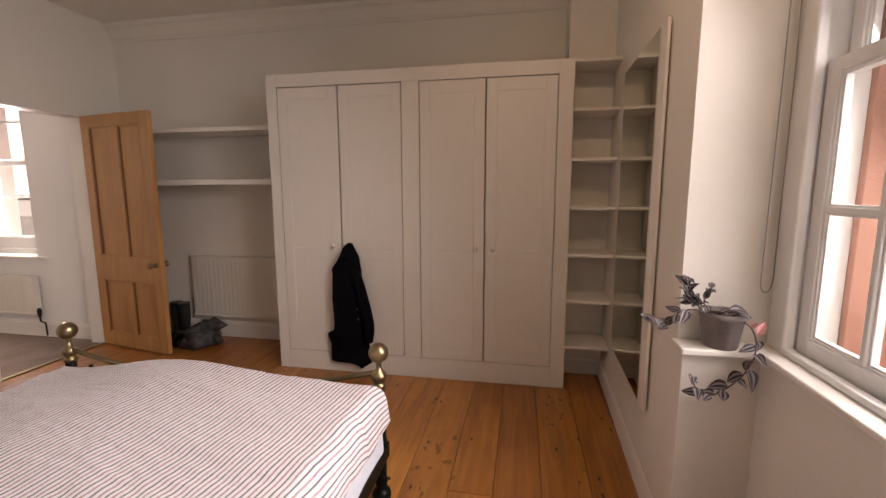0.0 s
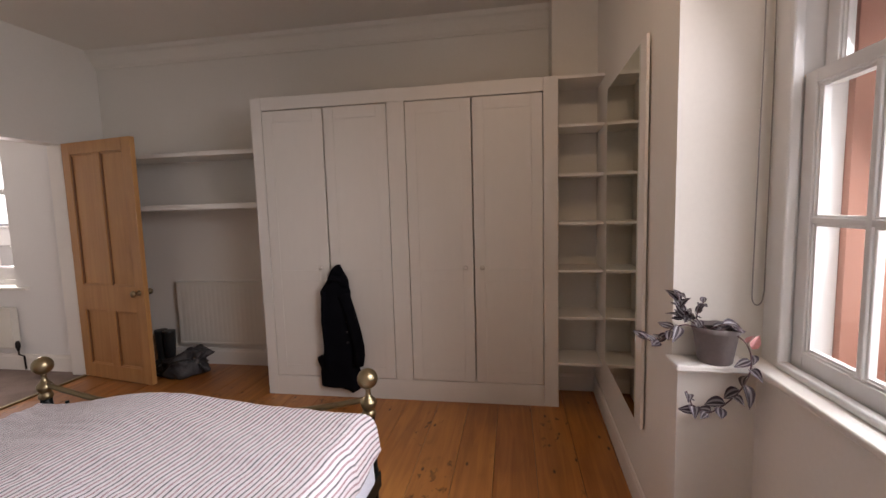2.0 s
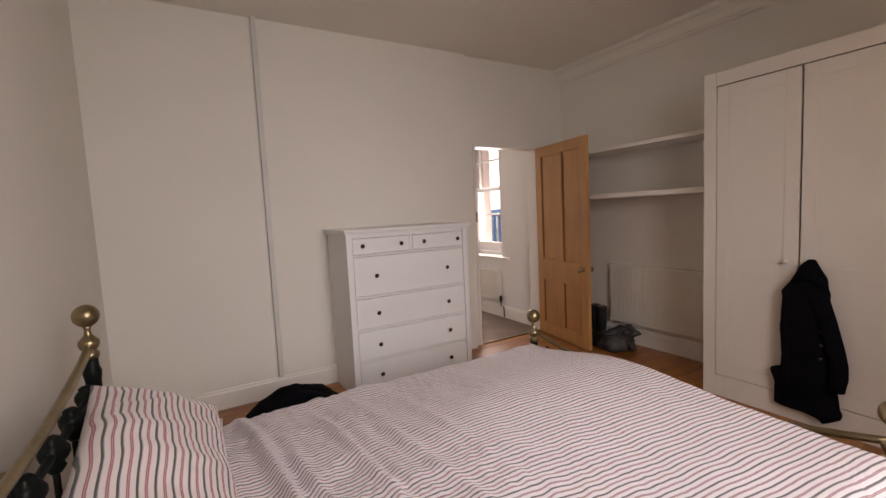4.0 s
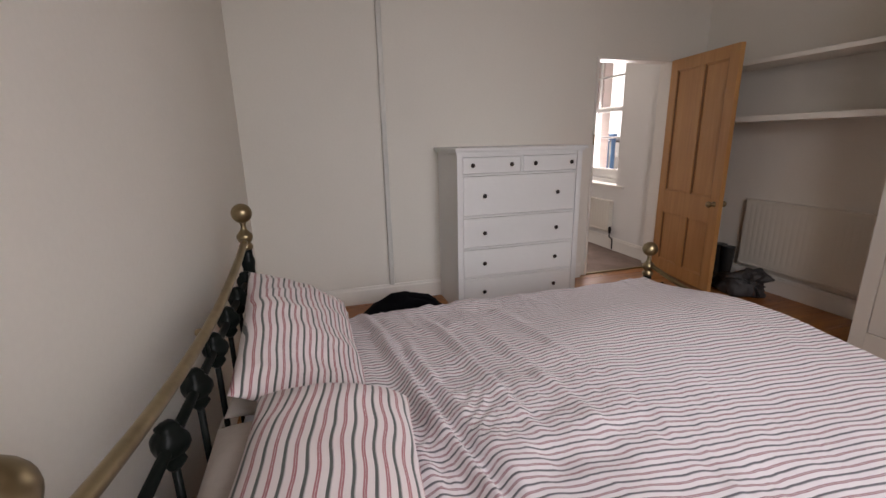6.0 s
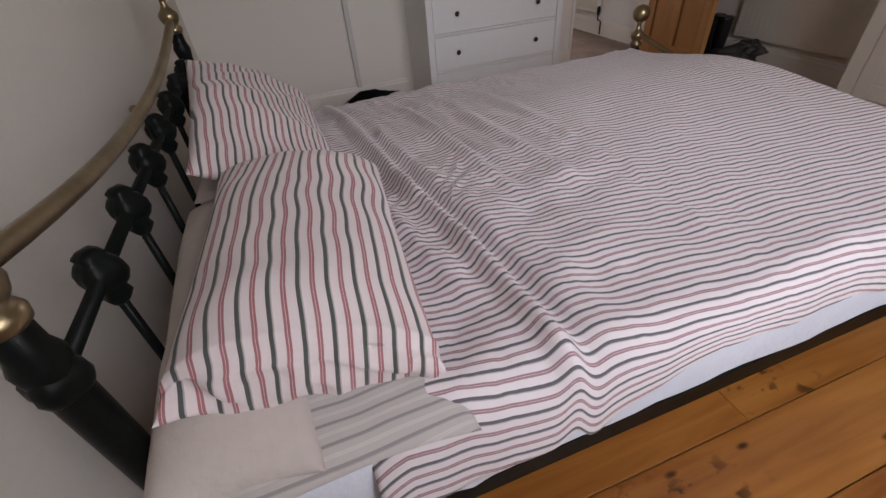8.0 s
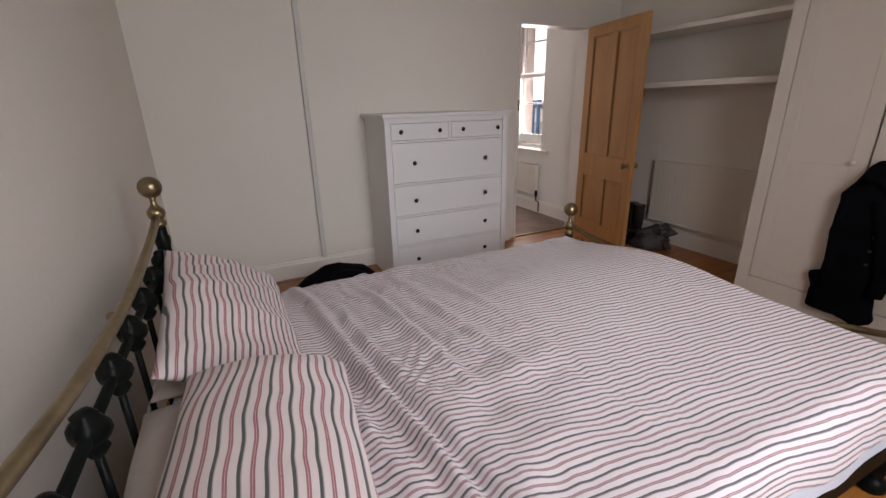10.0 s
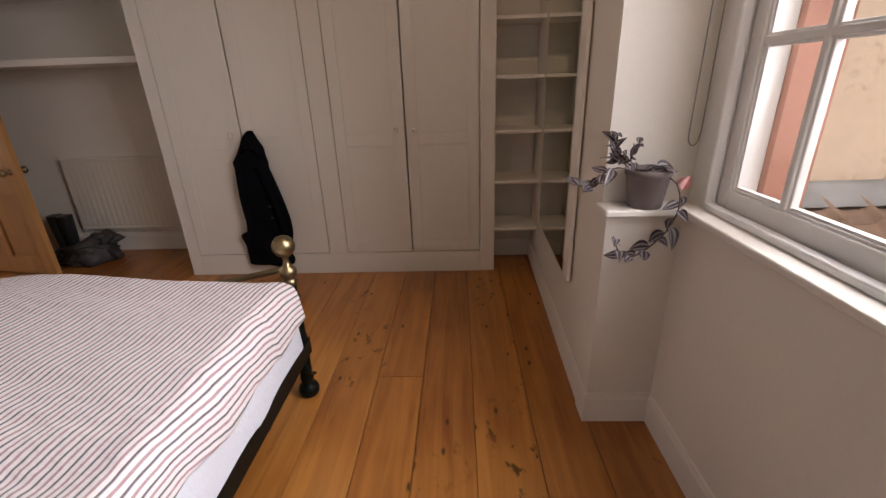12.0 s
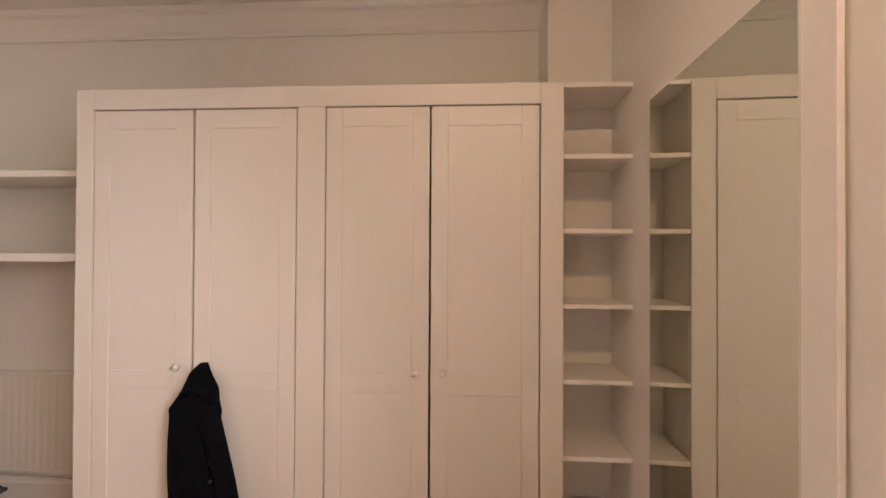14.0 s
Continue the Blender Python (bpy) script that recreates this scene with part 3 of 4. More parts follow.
structure("hall_outer_wall", b, PALEPINK, "pale pink painted masonry round the next room's window", "facade")


def radiator(name, m, length, height, label, flutes, valve=False):
    """A single-panel radiator: pressed flutes, rolled top edge, brackets to the wall."""
    r = thing(name, m, label, "radiator")
    pitch = length / flutes
    b = bmesh.new()
    pts = []
    for i in range(flutes):
        x = i * pitch
        pts += [(x + pitch * 0.10, -0.0692), (x + pitch * 0.30, -0.070), (x + pitch * 0.70, -0.070), (x + pitch * 0.90, -0.0692)]
    outline = [(0, -0.012), *pts, (length, -0.012)]
    prism([*outline], 0.025, height - 0.02, bm=b)
    part("panel", b, RADIATOR, r)
    part("top_rail", box(0, length, -0.072, -0.012, height - 0.022, height, 0.006), RADIATOR, r)
    part("bottom_rail", box(0, length, -0.072, -0.036, 0, 0.027, 0.006), RADIATOR, r)
    for x in (0.15, length - 0.15):
        part("bracket", box(x, x + 0.03, -0.04, 0.0, 0.08, height - 0.08, 0.003), RADIATOR, r)
    if valve:
        b = lathe([(0.012, -0.05), (0.014, -0.03), (0.019, -0.02), (0.019, 0.02), (0.014, 0.03), (0.012, 0.04)], 14, at=(length + 0.02, -0.055, 0.03))
        part("valve", b, DARKKNOB, r, smooth=True)
        part("pipe", tube([(length + 0.02, -0.055, 0.0), (length + 0.02, -0.055, -0.06), (length + 0.07, -0.05, -0.075), (length + 0.075, -0.05, -0.20)], 0.008, 8), DARKKNOB, r, "dark copper feed pipe", smooth=True)
    return r


radiator("radiator", pose(-3.10, 3.812, 0.205), 1.225, 0.60, "cream enamelled panel radiator under the alcove shelves", 26)
radiator("radiator", pose(-5.55, 3.468, 0.23), 1.0, 0.385, "white panel radiator under the next room's window", 20, valve=True)


# ---- fitted furniture ----
def panel_door(w, z0, z1, parent, at):
    """A painted cupboard door, flush, with a tall and a short sunk panel; local x from its left edge."""
    d = part("door", box(0.0, w, 0.0045, 0.022, z0, z1, 0.001, seg=1), CUPBOARD, parent, at=at)
    for xa, xb in ((0, 0.075), (w - 0.075, w)):
        part("stile", box(xa, xb, 0.0, 0.0046, z0, z1, 0.002), CUPBOARD, d)
    for za, zb in ((z0, z0 + 0.085), (0.905, 0.985), (z1 - 0.085, z1)):
        part("rail", box(0.075, w - 0.075, 0.0003, 0.0046, za, zb, 0.002), CUPBOARD, d)
    return d


wardrobe = thing("fitted_wardrobe", pose(-0.754, 3.22, 0), "off-white painted fitted wardrobe with four panelled doors", "wardrobe")
ox = 0.754
b = box(-1.868 + ox, -1.785 + ox, 0, 0.03, 0, 2.275, 0.003)
box(-0.821 + ox, -0.693 + ox, 0, 0.03, 0.155, 2.182, 0.003, bm=b)
box(0.261 + ox, 0.36 + ox, 0, 0.03, 0, 2.275, 0.003, bm=b)
box(-1.785 + ox, 0.261 + ox, 0, 0.03, 0, 0.155, 0.003, bm=b)
box(-1.785 + ox, 0.261 + ox, 0, 0.03, 2.182, 2.275, 0.003, bm=b)
part("face_frame", b, CUPBOARD, wardrobe)
b = box(-1.868 + ox, -1.845 + ox, 0.03, 0.576, 0, 2.272)
box(0.337 + ox, 0.36 + ox, 0.03, 0.298, 0, 2.272, bm=b)
box(-1.845 + ox, 0.337 + ox, 0.03, 0.576 - 0.28, 2.25, 2.272, bm=b)
box(-1.845 + ox, 0.337 + ox, 0.27, 0.29, 0.0, 2.25, bm=b)
part("carcass", b, CUPBOARD, wardrobe)
for x0, x1, hand in ((-1.7795, -1.3095, 1), (-1.2975, -0.8265, -1), (-0.6875, -0.2245, 1), (-0.2155, 0.2555, -1)):
    d = panel_door(x1 - x0, 0.160, 2.1755, wardrobe, (x0 + ox, 0.002, 0))
    kx = (x1 - x0) - 0.055 if hand == 1 else 0.055
    if x0 == -1.2975:
        continue
    k = lathe([(0.007, 0), (0.007, 0.012), (0.015, 0.018), (0.017, 0.026), (0.012, 0.033), (0.003, 0.036)], 14)
    bmesh.ops.rotate(k, verts=k.verts, cent=(0, 0, 0), matrix=Matrix.Rotation(radians(90), 3, "X"))
    part("knob", k, CUPBOARD, d, "small round painted knob", smooth=True, at=(kx, 0.0, 1.005))

shelves = thing("corner_shelves", pose(0.36, 3.22, 0), "white painted narrow corner shelves beside the wardrobe, empty", "shelves")
for z in (2.272, 1.960, 1.636, 1.310, 0.983, 0.653, 0.322):
    part("shelf", box(0.001, 0.300, 0.004, 0.30, z - 0.020, z, 0.002), GLOSS, shelves)

for z, th in ((1.948, 0.034), (1.516, 0.044)):
    tagged(part("wall_shelf", box(-3.785, -1.87, 3.44, 3.798, z - th, z, 0.003), GLOSS), "deep white painted alcove shelf, empty", "shelf", group="alcove shelves")

# mirror on a white board fixed to the east wall
ang = math.degrees(math.atan2(0.05, 1.69))
mir = thing("wall_mirror", pose(0.612 + (2.142 - 1.83) * 0.0296, 2.142, 0.43, 0, 0, 90 - ang), "tall frameless mirror on a white painted board", "mirror")
part("spacer", box(0.04, 0.79, 0.0, 0.010, 0.04, 1.64), GLOSS, mir)
part("backing_board", box(0.0, 0.83, 0.010, 0.024, 0.0, 1.68, 0.002), GLOSS, mir)
part("mirror_glass", box(0.086, 0.822, 0.024, 0.029, 0.012, 1.668), MIRROR, mir, "silvered mirror glass")

# recessed downlight, and a fitting for the added one at (0.1, 1.3)
for x, y in ((-2.34, 2.45), (0.1, 1.3)):
    dl = thing("downlight", pose(x, y, CEILING_Z), "lit recessed ceiling downlight with white rim, the one nearer the window added", "ceiling light", group="ceiling downlights")
    part("rim", lathe([(0.038, 0.0), (0.048, 0.0), (0.048, -0.006), (0.040, -0.010), (0.036, -0.004)], 24), GLOSS, dl, smooth=True)
    part("lamp_glass", lathe([(0.001, -0.003), (0.035, -0.003), (0.035, 0.0)], 24), LAMPGLOW, dl)


# ---- pine door, open into the room ----
door = thing("door_1", pose(-3.772, 3.425, 0.012, 0, 0, -10), "waxed pine four-panel door, standing open", "door", kind="structure")
W, H, T = 0.845, 2.055, 0.040
b = box(0.0, 0.095, -T, 0, 0, H, 0.003)
box(W - 0.105, W, -T, 0, 0, H, 0.003, bm=b)
for z0, z1 in ((0, 0.125), (0.615, 0.835), (H - 0.10, H)):
    box(0.095, W - 0.105, -T, 0, z0, z1, 0.002, bm=b)
for z0, z1 in ((0.125, 0.615), (0.835, H - 0.10)):
    box(0.375, 0.465, -T, 0, z0, z1, 0.002, bm=b)
part("door_frame", b, PINE, door)
for x0, x1 in ((0.095, 0.375), (0.465, W - 0.105)):
    for z0, z1 in ((0.125, 0.615), (0.835, H - 0.10)):
        p = part("door_panel", box(x0, x1, -T + 0.018, -0.018, z0, z1), PINE, door)
        # side beads darker than the pine: the shadow line at the panel edge, as colour
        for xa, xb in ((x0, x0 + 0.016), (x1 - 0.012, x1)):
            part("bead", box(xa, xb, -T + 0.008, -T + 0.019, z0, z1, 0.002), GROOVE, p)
        part("bead", box(x0 + 0.012, x1 - 0.012, -T + 0.008, -T + 0.019, z1 - 0.012, z1, 0.002), PINE, p)
        part("bead", box(x0 + 0.012, x1 - 0.012, -T + 0.008, -T + 0.019, z0, z0 + 0.012, 0.002), PINE, p)
for s in (-1, 1):
    k = lathe([(0.024, 0), (0.024, 0.004), (0.010, 0.008), (0.009, 0.03), (0.022, 0.038), (0.027, 0.05), (0.022, 0.062), (0.006, 0.067)], 18)
    bmesh.ops.rotate(k, verts=k.verts, cent=(0, 0, 0), matrix=Matrix.Rotation(radians(90 * -s), 3, "X"))
    part("door_knob", k, BRASS, door, "polished brass door knob", smooth=True, at=(W - 0.055, -T if s < 0 else 0, 0.785))
for z in (0.25, 1.75):
    part("hinge", lathe([(0.007, 0), (0.007, 0.09)], 10), BRASS, door, at=(-0.004, 0.004, z), smooth=True)


# ---- chest of drawers ----
chest = thing("chest_of_drawers", pose(-3.45, 1.53, 0), "white lacquered six-drawer chest with dark round knobs", "chest of drawers")
b = box(-0.295, 0.225, -0.520, -0.490, 0.0, 1.285, 0.003)
box(-0.295, 0.225, 0.490, 0.520, 0.0, 1.285, 0.003, bm=b)
box(-0.295, -0.285, -0.49, 0.49, 0.05, 1.285, bm=b)
part("side_panel", b, CHESTWHITE, chest)
b = box(0.205, 0.245, -0.530, -0.484, 0, 1.285, 0.004)
box(0.205, 0.245, 0.484, 0.530, 0, 1.285, 0.004, bm=b)
for z0, z1 in ((1.252, 1.285), (1.112, 1.128), (0.792, 0.808), (0.540, 0.556), (0.298, 0.314), (0.045, 0.075)):
    box(0.205, 0.238, -0.484, 0.484, z0, z1, 0.002, bm=b)
box(0.205, 0.238, -0.010, 0.010, 1.128, 1.252, bm=b)
part("front_frame", b, CHESTWHITE, chest)
part("top", box(-0.298, 0.288, -0.555, 0.555, 1.295, 1.320, 0.005), CHESTWHITE, chest)
part("top_moulding", box(-0.295, 0.262, -0.54, 0.54, 1.277, 1.295, 0.004), CHESTWHITE, chest)
kb = lathe([(0.006, 0), (0.006, 0.010), (0.013, 0.014), (0.017, 0.021), (0.013, 0.028), (0.003, 0.030)], 14)
bmesh.ops.rotate(kb, verts=kb.verts, cent=(0, 0, 0), matrix=Matrix.Rotation(radians(90), 3, "Y"))
knob_mesh = mesh_of(kb, "drawer_knob", DARKKNOB, True)


def drawer(y0, y1, z0, z1, knobs, kz):
    d = part("drawer", box(0.0, 0.240, y0 + 0.003, y1 - 0.003, z0 + 0.003, z1 - 0.003, 0.003), CHESTWHITE, chest)
    for y in knobs:
        part("drawer_knob", knob_mesh, None, d, "dark bronze knob", at=(0.240, y, kz))


drawer(-0.484, -0.010, 1.128, 1.252, (-0.41, -0.094), 1.192)
drawer(0.010, 0.484, 1.128, 1.252, (0.107, 0.425), 1.192)
for z0, z1, kz in ((0.808, 1.112, 0.960), (0.556, 0.792, 0.672), (0.314, 0.540, 0.426), (0.075, 0.298, 0.190)):
    drawer(-0.484, 0.484, z0, z1, (-0.312, 0.312), kz)


# ---- bed ----
BX0, BX1, HX1, HY, FY = -2.25, -0.575, -0.628, -0.337, 1.92
bed = thing("bed_frame", pose((BX0 + BX1) / 2, (HY + FY) / 2, 0), "black iron and brass bedstead with ball finials", "bed")
org = Vector(((BX0 + BX1) / 2, (HY + FY) / 2, 0))


def bp(x, y, z=0):
    return Vector((x, y, z)) - org


post = [(0.034, 0.0), (0.043, 0.010), (0.045, 0.032), (0.037, 0.052), (0.024, 0.058), (0.026, 0.075), (0.030, 0.09), (0.027, 0.105), (0.026, 0.14)]


def bed_post(x, y, top):
    p = part("post", lathe([*post, (0.027, 0.24), (0.030, 0.25), (0.032, 0.27), (0.030, 0.30), (0.027, 0.31), (0.026, top - 0.20), (0.029, top - 0.185), (0.031, top - 0.165), (0.024, top - 0.145), (0.023, top - 0.09)], 20), IRON, bed, smooth=True, at=bp(x, y))
    part("finial", lathe([(0.024, -0.092), (0.029, -0.088), (0.031, -0.075), (0.026, -0.066), (0.021, -0.062), (0.030, -0.05), (0.035, -0.035), (0.033, -0.022), (0.022, -0.010), (0.014, 0.0), (0.011, 0.015), (0.011, 0.025), (0.016, 0.035)], 24), BRASS, p, "aged brass turned collar", smooth=True, at=(0, 0, top - 0.02))
    part("knob", ball(0.044), BRASS, p, "aged brass ball", smooth=True, at=(0, 0, top + 0.055))


for x in (BX0, BX1):
    bed_post(x if x == BX0 else HX1, HY, 1.030 if x == BX0 else 1.006)
    bed_post(x + 0.006, FY, 0.655)


def sag(x, ends, dip, right):
    u = (2 * x - BX0 - right) / (right - BX0)
    return ends - dip * (1 - u * u)


xs = np.linspace(BX0, BX1, 29)
part("top_rail", tube([bp(x, HY, sag(x, 0.964, 0.082, HX1)) for x in np.linspace(BX0, HX1, 29)], 0.0150, 14), BRASS, bed, "aged brass curved head rail", smooth=True)
part("foot_rail", tube([bp(x, FY, sag(x, 0.618, 0.11, BX1)) for x in xs], 0.013, 12), BRASS, bed, "aged brass curved foot rail", smooth=True)
part("cross_bar", tube([bp(BX0, HY, 0.80), bp(HX1, HY, 0.80)], 0.012, 12), IRON, bed, smooth=True)
part("cross_bar", tube([bp(BX0, HY, 0.30), bp(HX1, HY, 0.30)], 0.012, 12), IRON, bed, smooth=True)
part("cross_bar", tube([bp(BX0, FY, 0.285), bp(BX1, FY, 0.285)], 0.012, 12), IRON, bed, smooth=True)
spindle = mesh_of(tube([(0, 0, 0.30), (0, 0, 0.79)], 0.0085, 10), "spindle", IRON, True)
cb = lathe([(0.011, -0.062), (0.017, -0.054), (0.023, -0.042), (0.019, -0.030), (0.030, -0.020), (0.0345, -0.004), (0.033, 0.012), (0.026, 0.024), (0.020, 0.030), (0.021, 0.038), (0.013, 0.046), (0.004, 0.048)], 20)
for v in cb.verts:
    # cast leaves in low relief: lobes and a rough skin
    a = math.atan2(v.co.y, v.co.x)
    k = 1 + 0.10 * math.cos(4 * a) + 0.10 * noise.noise(v.co * 75)
    v.co.x, v.co.y = v.co.x * k, v.co.y * k
casting = mesh_of(cb, "casting", IRON, True)
fspindle = mesh_of(tube([(0, 0, 0.285), (0, 0, 0.535)], 0.0085, 10), "spindle", IRON, True)
for i in range(8):
    x = -1.375 + 0.2135 * (i - 3.5)
    part("spindle", spindle, None, bed, at=bp(x, HY))
    part("casting", casting, None, bed, at=bp(x, HY, 0.803))
    part("spindle", fspindle, None, bed, at=bp(x, FY))
part("rail_stay", tube([bp((BX0 + BX1) / 2, HY, 0.80), bp((BX0 + BX1) / 2, HY, 0.89)], 0.007, 8), IRON, bed, smooth=True)
part("rail_boss", ball(0.012, seg=14), BRASS, bed, smooth=True, at=bp((BX0 + BX1) / 2, HY - 0.014, 0.886))
for x in (BX0 - 0.01, BX1 + 0.045):
    b = box(x - 0.004, x + 0.004, HY, FY, 0.225, 0.295, 0.002)
    box(x - 0.03, x + 0.004, HY, FY, 0.225, 0.232, 0.002, bm=b)
    for v in b.verts:
        v.co -= org
    part("side_rail", b, IRON, bed)
    for y in (HY + 0.10, FY - 0.10):
        part("brace", tube([bp(x, y, 0.235), bp(x, (y + (HY if y < 1 else FY)) / 2, 0.15), bp(x, HY if y < 1 else FY, 0.11)], 0.007, 8), IRON, bed, smooth=True)
slats = box(BX0, BX1 + 0.03, HY + 0.03, FY - 0.03, 0.228, 0.246, 0.003)
for v in slats.verts:
    v.co -= org
part("slatted_base", slats, IRON, bed)


def cloth_uv(bm, values):
    layer = bm.loops.layers.uv.new("cloth")
    for f in bm.faces:
        for lp in f.loops:
            lp[layer].uv = values[lp.vert]


# mattress with its sheet
MX0, MX1, MY0, MY1 = -2.20, -0.528, -0.30, 1.875
mat_t = thing("mattress", pose((MX0 + MX1) / 2, (MY0 + MY1) / 2, 0.246), "deep mattress under a pale fitted sheet", "mattress")
b = box((MX0 - MX1) / 2, (MX1 - MX0) / 2, (MY0 - MY1) / 2, (MY1 - MY0) / 2, 0, 0.30, 0.05, seg=4)
bmesh.ops.subdivide_edges(b, edges=[e for e in b.edges if e.calc_length() > 0.5], cuts=30, use_grid_fill=True)
for v in b.verts:
    k = noise.noise(Vector((v.co.x * 5, v.co.y * 7, v.co.z * 3)))
    v.co += Vector((0.010 * k, 0.008 * k, 0.0))
part("fitted_sheet", b, SHEET, mat_t, smooth=True)


def ridge(p, a, c, width):
    """How far p lies inside a soft fold that runs from a to c."""
    a, c = Vector(a), Vector(c)
    d = c - a
    t = max(0, min(1, (p - a).dot(d) / d.length_squared))
    far = (p - a - d * t).length
    return math.exp(-(far / width) ** 2) * (0.04 + 0.96 * math.sin(math.pi * t) ** 0.7)


DX0, DX1, DY0, DY1 = -2.22, -0.512, 0.04, 1.885


def duvet_height(x, y):
    p = Vector((x, y))
    z = 0.596
    w = 0.5 + 0.5 * math.tanh((y - 0.9) * 3)
    left = 0.5 - 0.5 * math.tanh((x + 1.85) * 4)
    z += 0.010 * w - 0.048 * left + 0.042 * w * math.exp(-((x + 1.45) / 0.38) ** 2)
    z += 0.016 * noise.noise(Vector((x * 1.6, y * 1.9, 3.1)))
    # soft waves that lie across the bed towards its foot
    z += 0.0022 * w * math.sin(2 * math.pi * (y + 0.10 * x + 0.05 * noise.noise(Vector((x * 2, y * 2, 0)))) / 0.235)
    # long folds raked from the pillows towards the far foot corner
    r = 1 - w
    z += 0.005 * r * math.sin(2 * math.pi * ((x * 0.22 - y * 0.97) * -1 + 0.09 * noise.noise(Vector((x * 3, y * 3, 7)))) / 0.19) * (0.5 + 0.5 * noise.noise(Vector((x * 2.3, y * 2.3, 1.7))))
    # one sharp fold across the whole width, with lesser ones behind it
    bend = 0.02 * noise.noise(Vector((x * 3, 0, 8.8)))
    q = Vector((x, y + bend))
    z += 0.050 * ridge(q, (-2.22, 0.15), (-0.20, 0.385), 0.024) - 0.030 * ridge(q, (-2.22, 0.205), (-0.20, 0.435), 0.022)
    z += 0.026 * ridge(q, (-2.15, 0.42), (-1.02, 0.53), 0.024) - 0.014 * ridge(q, (-2.15, 0.46), (-1.02, 0.57), 0.02)
    z += 0.016 * ridge(q, (-2.18, 0.60), (-0.80, 0.72), 0.026)
    z += 0.010 * ridge(q, (-2.10, 0.78), (-0.95, 0.86), 0.026)
    z += 0.026 * ridge(p, (-1.30, 0.14), (-0.72, 0.25), 0.028)
    z += (0.003 + 0.007 * r) * noise.noise(Vector((x * 9, y * 9, 0.5)))
    z += (0.002 + 0.0015 * r) * noise.noise(Vector((x * 26, y * 22, 4.5)))
    # short sharp creases, raked with the folds by the pillows and across the bed at its foot
    c = noise.noise(Vector((x * 7 - y * 4, x * 16 + y * 24, 2.2)))
    z += 0.008 * r * (1 - abs(c) * 2.2) * max(0, noise.noise(Vector((x * 2.1, y * 2.4, 6.0))) + 0.35)
    c = noise.noise(Vector((x * 4, y * 22 + x * 5, 5.2)))
    z += 0.008 * w * (1 - abs(c) * 2.5) * max(0, noise.noise(Vector((x * 1.7, y * 3.1, 9.0))) + 0.25)
    # many short folds beside the long ones, drawn out along them
    m = math.exp(-((y - 0.38) / 0.38) ** 2) * (0.70 - 0.30 * math.tanh((x + 1.15) * 3))
    v = y - 0.13 * x + 0.035 * noise.noise(Vector((x * 2.2, y * 2.2, 15.0)))
    for k, (fx, fv, amp) in enumerate(((1.7, 7.5, 0.014), (3.2, 13.0, 0.008), (6.0, 24.0, 0.003))):
        c = noise.noise(Vector((x * fx, v * fv, 11.0 + 3 * k)))
        z += amp * m * ((1 - min(1, abs(c) * 2.6)) ** 1.5 - 0.25)
    return z


def make_duvet():
    nx, ny, drop = 200, 210, 12
    b, uvs, grid = bmesh.new(), {}, []
    us = [DX0 + (DX1 - DX0) * i / nx for i in range(nx + 1)]
    vs = [DY0 + (DY1 - DY0) * j / ny for j in range(ny + 1)]
    for j in range(-6, ny + 1 + 12):
        row = []
        for i in range(-drop, nx + 1 + drop):
            u = us[min(max(i, 0), nx)] + (0.010 * (i - nx) if i > nx else 0.010 * i if i < 0 else 0)
            v = vs[min(max(j, 0), ny)] + (0.010 * (j - ny) if j > ny else 0.010 * j if j < 0 else 0)
            x, y = u, v
            z = duvet_height(min(max(x, DX0), DX1), min(max(y, DY0), DY1))
            fall = 0.0
            for over, sign, axis in ((u - DX1, 1, 0), (DX0 - u, -1, 0), (v - DY1, 1, 1)):
                # cloth that hangs over an edge: a rounded shoulder, then down
                start = -0.075
                if over > start:
                    t = over - start
                    R = 0.085
                    a = min(t / R, 1.42)
                    out = R * math.sin(a) + max(0, t - R * 1.42) * math.cos(1.42)
                    down = R * (1 - math.cos(a)) + max(0, t - R * 1.42) * math.sin(1.42)
                    lim = 1.0 if axis == 1 or sign < 0 else float(np.interp(v, (0.1, 0.42, 0.58, 0.68, 0.78, 0.92, 1.08, 1.25, 1.4, 1.6, 1.74, 1.9), (1.5, 1.4, 0.80, 0.58, 0.64, 0.92, 0.85, 1.15, 1.0, 1.25, 1.1, 1.0)))
                    wave = 0.010 * noise.noise(Vector((u * 3 if axis else v * 3.5, sign, 2))) * min(1, t / 0.1)
                    fall = max(fall, down * lim)
                    if axis == 0:
                        x = (DX1 if sign > 0 else DX0) + sign * (start + out + wave)
                    else:
                        y = DY1 + start + out * 0.6 + wave
            corner = max(0, u - DX1 + 0.06) * max(0, v - DY1 + 0.06)
            x, y = x - 1.8 * corner, y - 1.8 * corner
            z -= fall
            if v < DY0:
                z -= 0.5 * (DY0 - v) + 6 * (DY0 - v) ** 2
            vert = b.verts.new((x, y, max(z, 0.33)))
            uvs[vert] = (u, v)
            row.append(vert)
        grid.append(row)
    for r0, r1 in zip(grid, grid[1:]):
        for k in range(len(r0) - 1):
            b.faces.new((r0[k], r0[k + 1], r1[k + 1], r1[k]))
    cloth_uv(b, uvs)
    ob = part("duvet", b, DUVET, None, smooth=True)
    ob.modifiers.new("thickness", "SOLIDIFY").thickness = 0.018
    return tagged(ob, "rumpled white duvet with fine red and grey stripes", "duvet")


make_duvet()


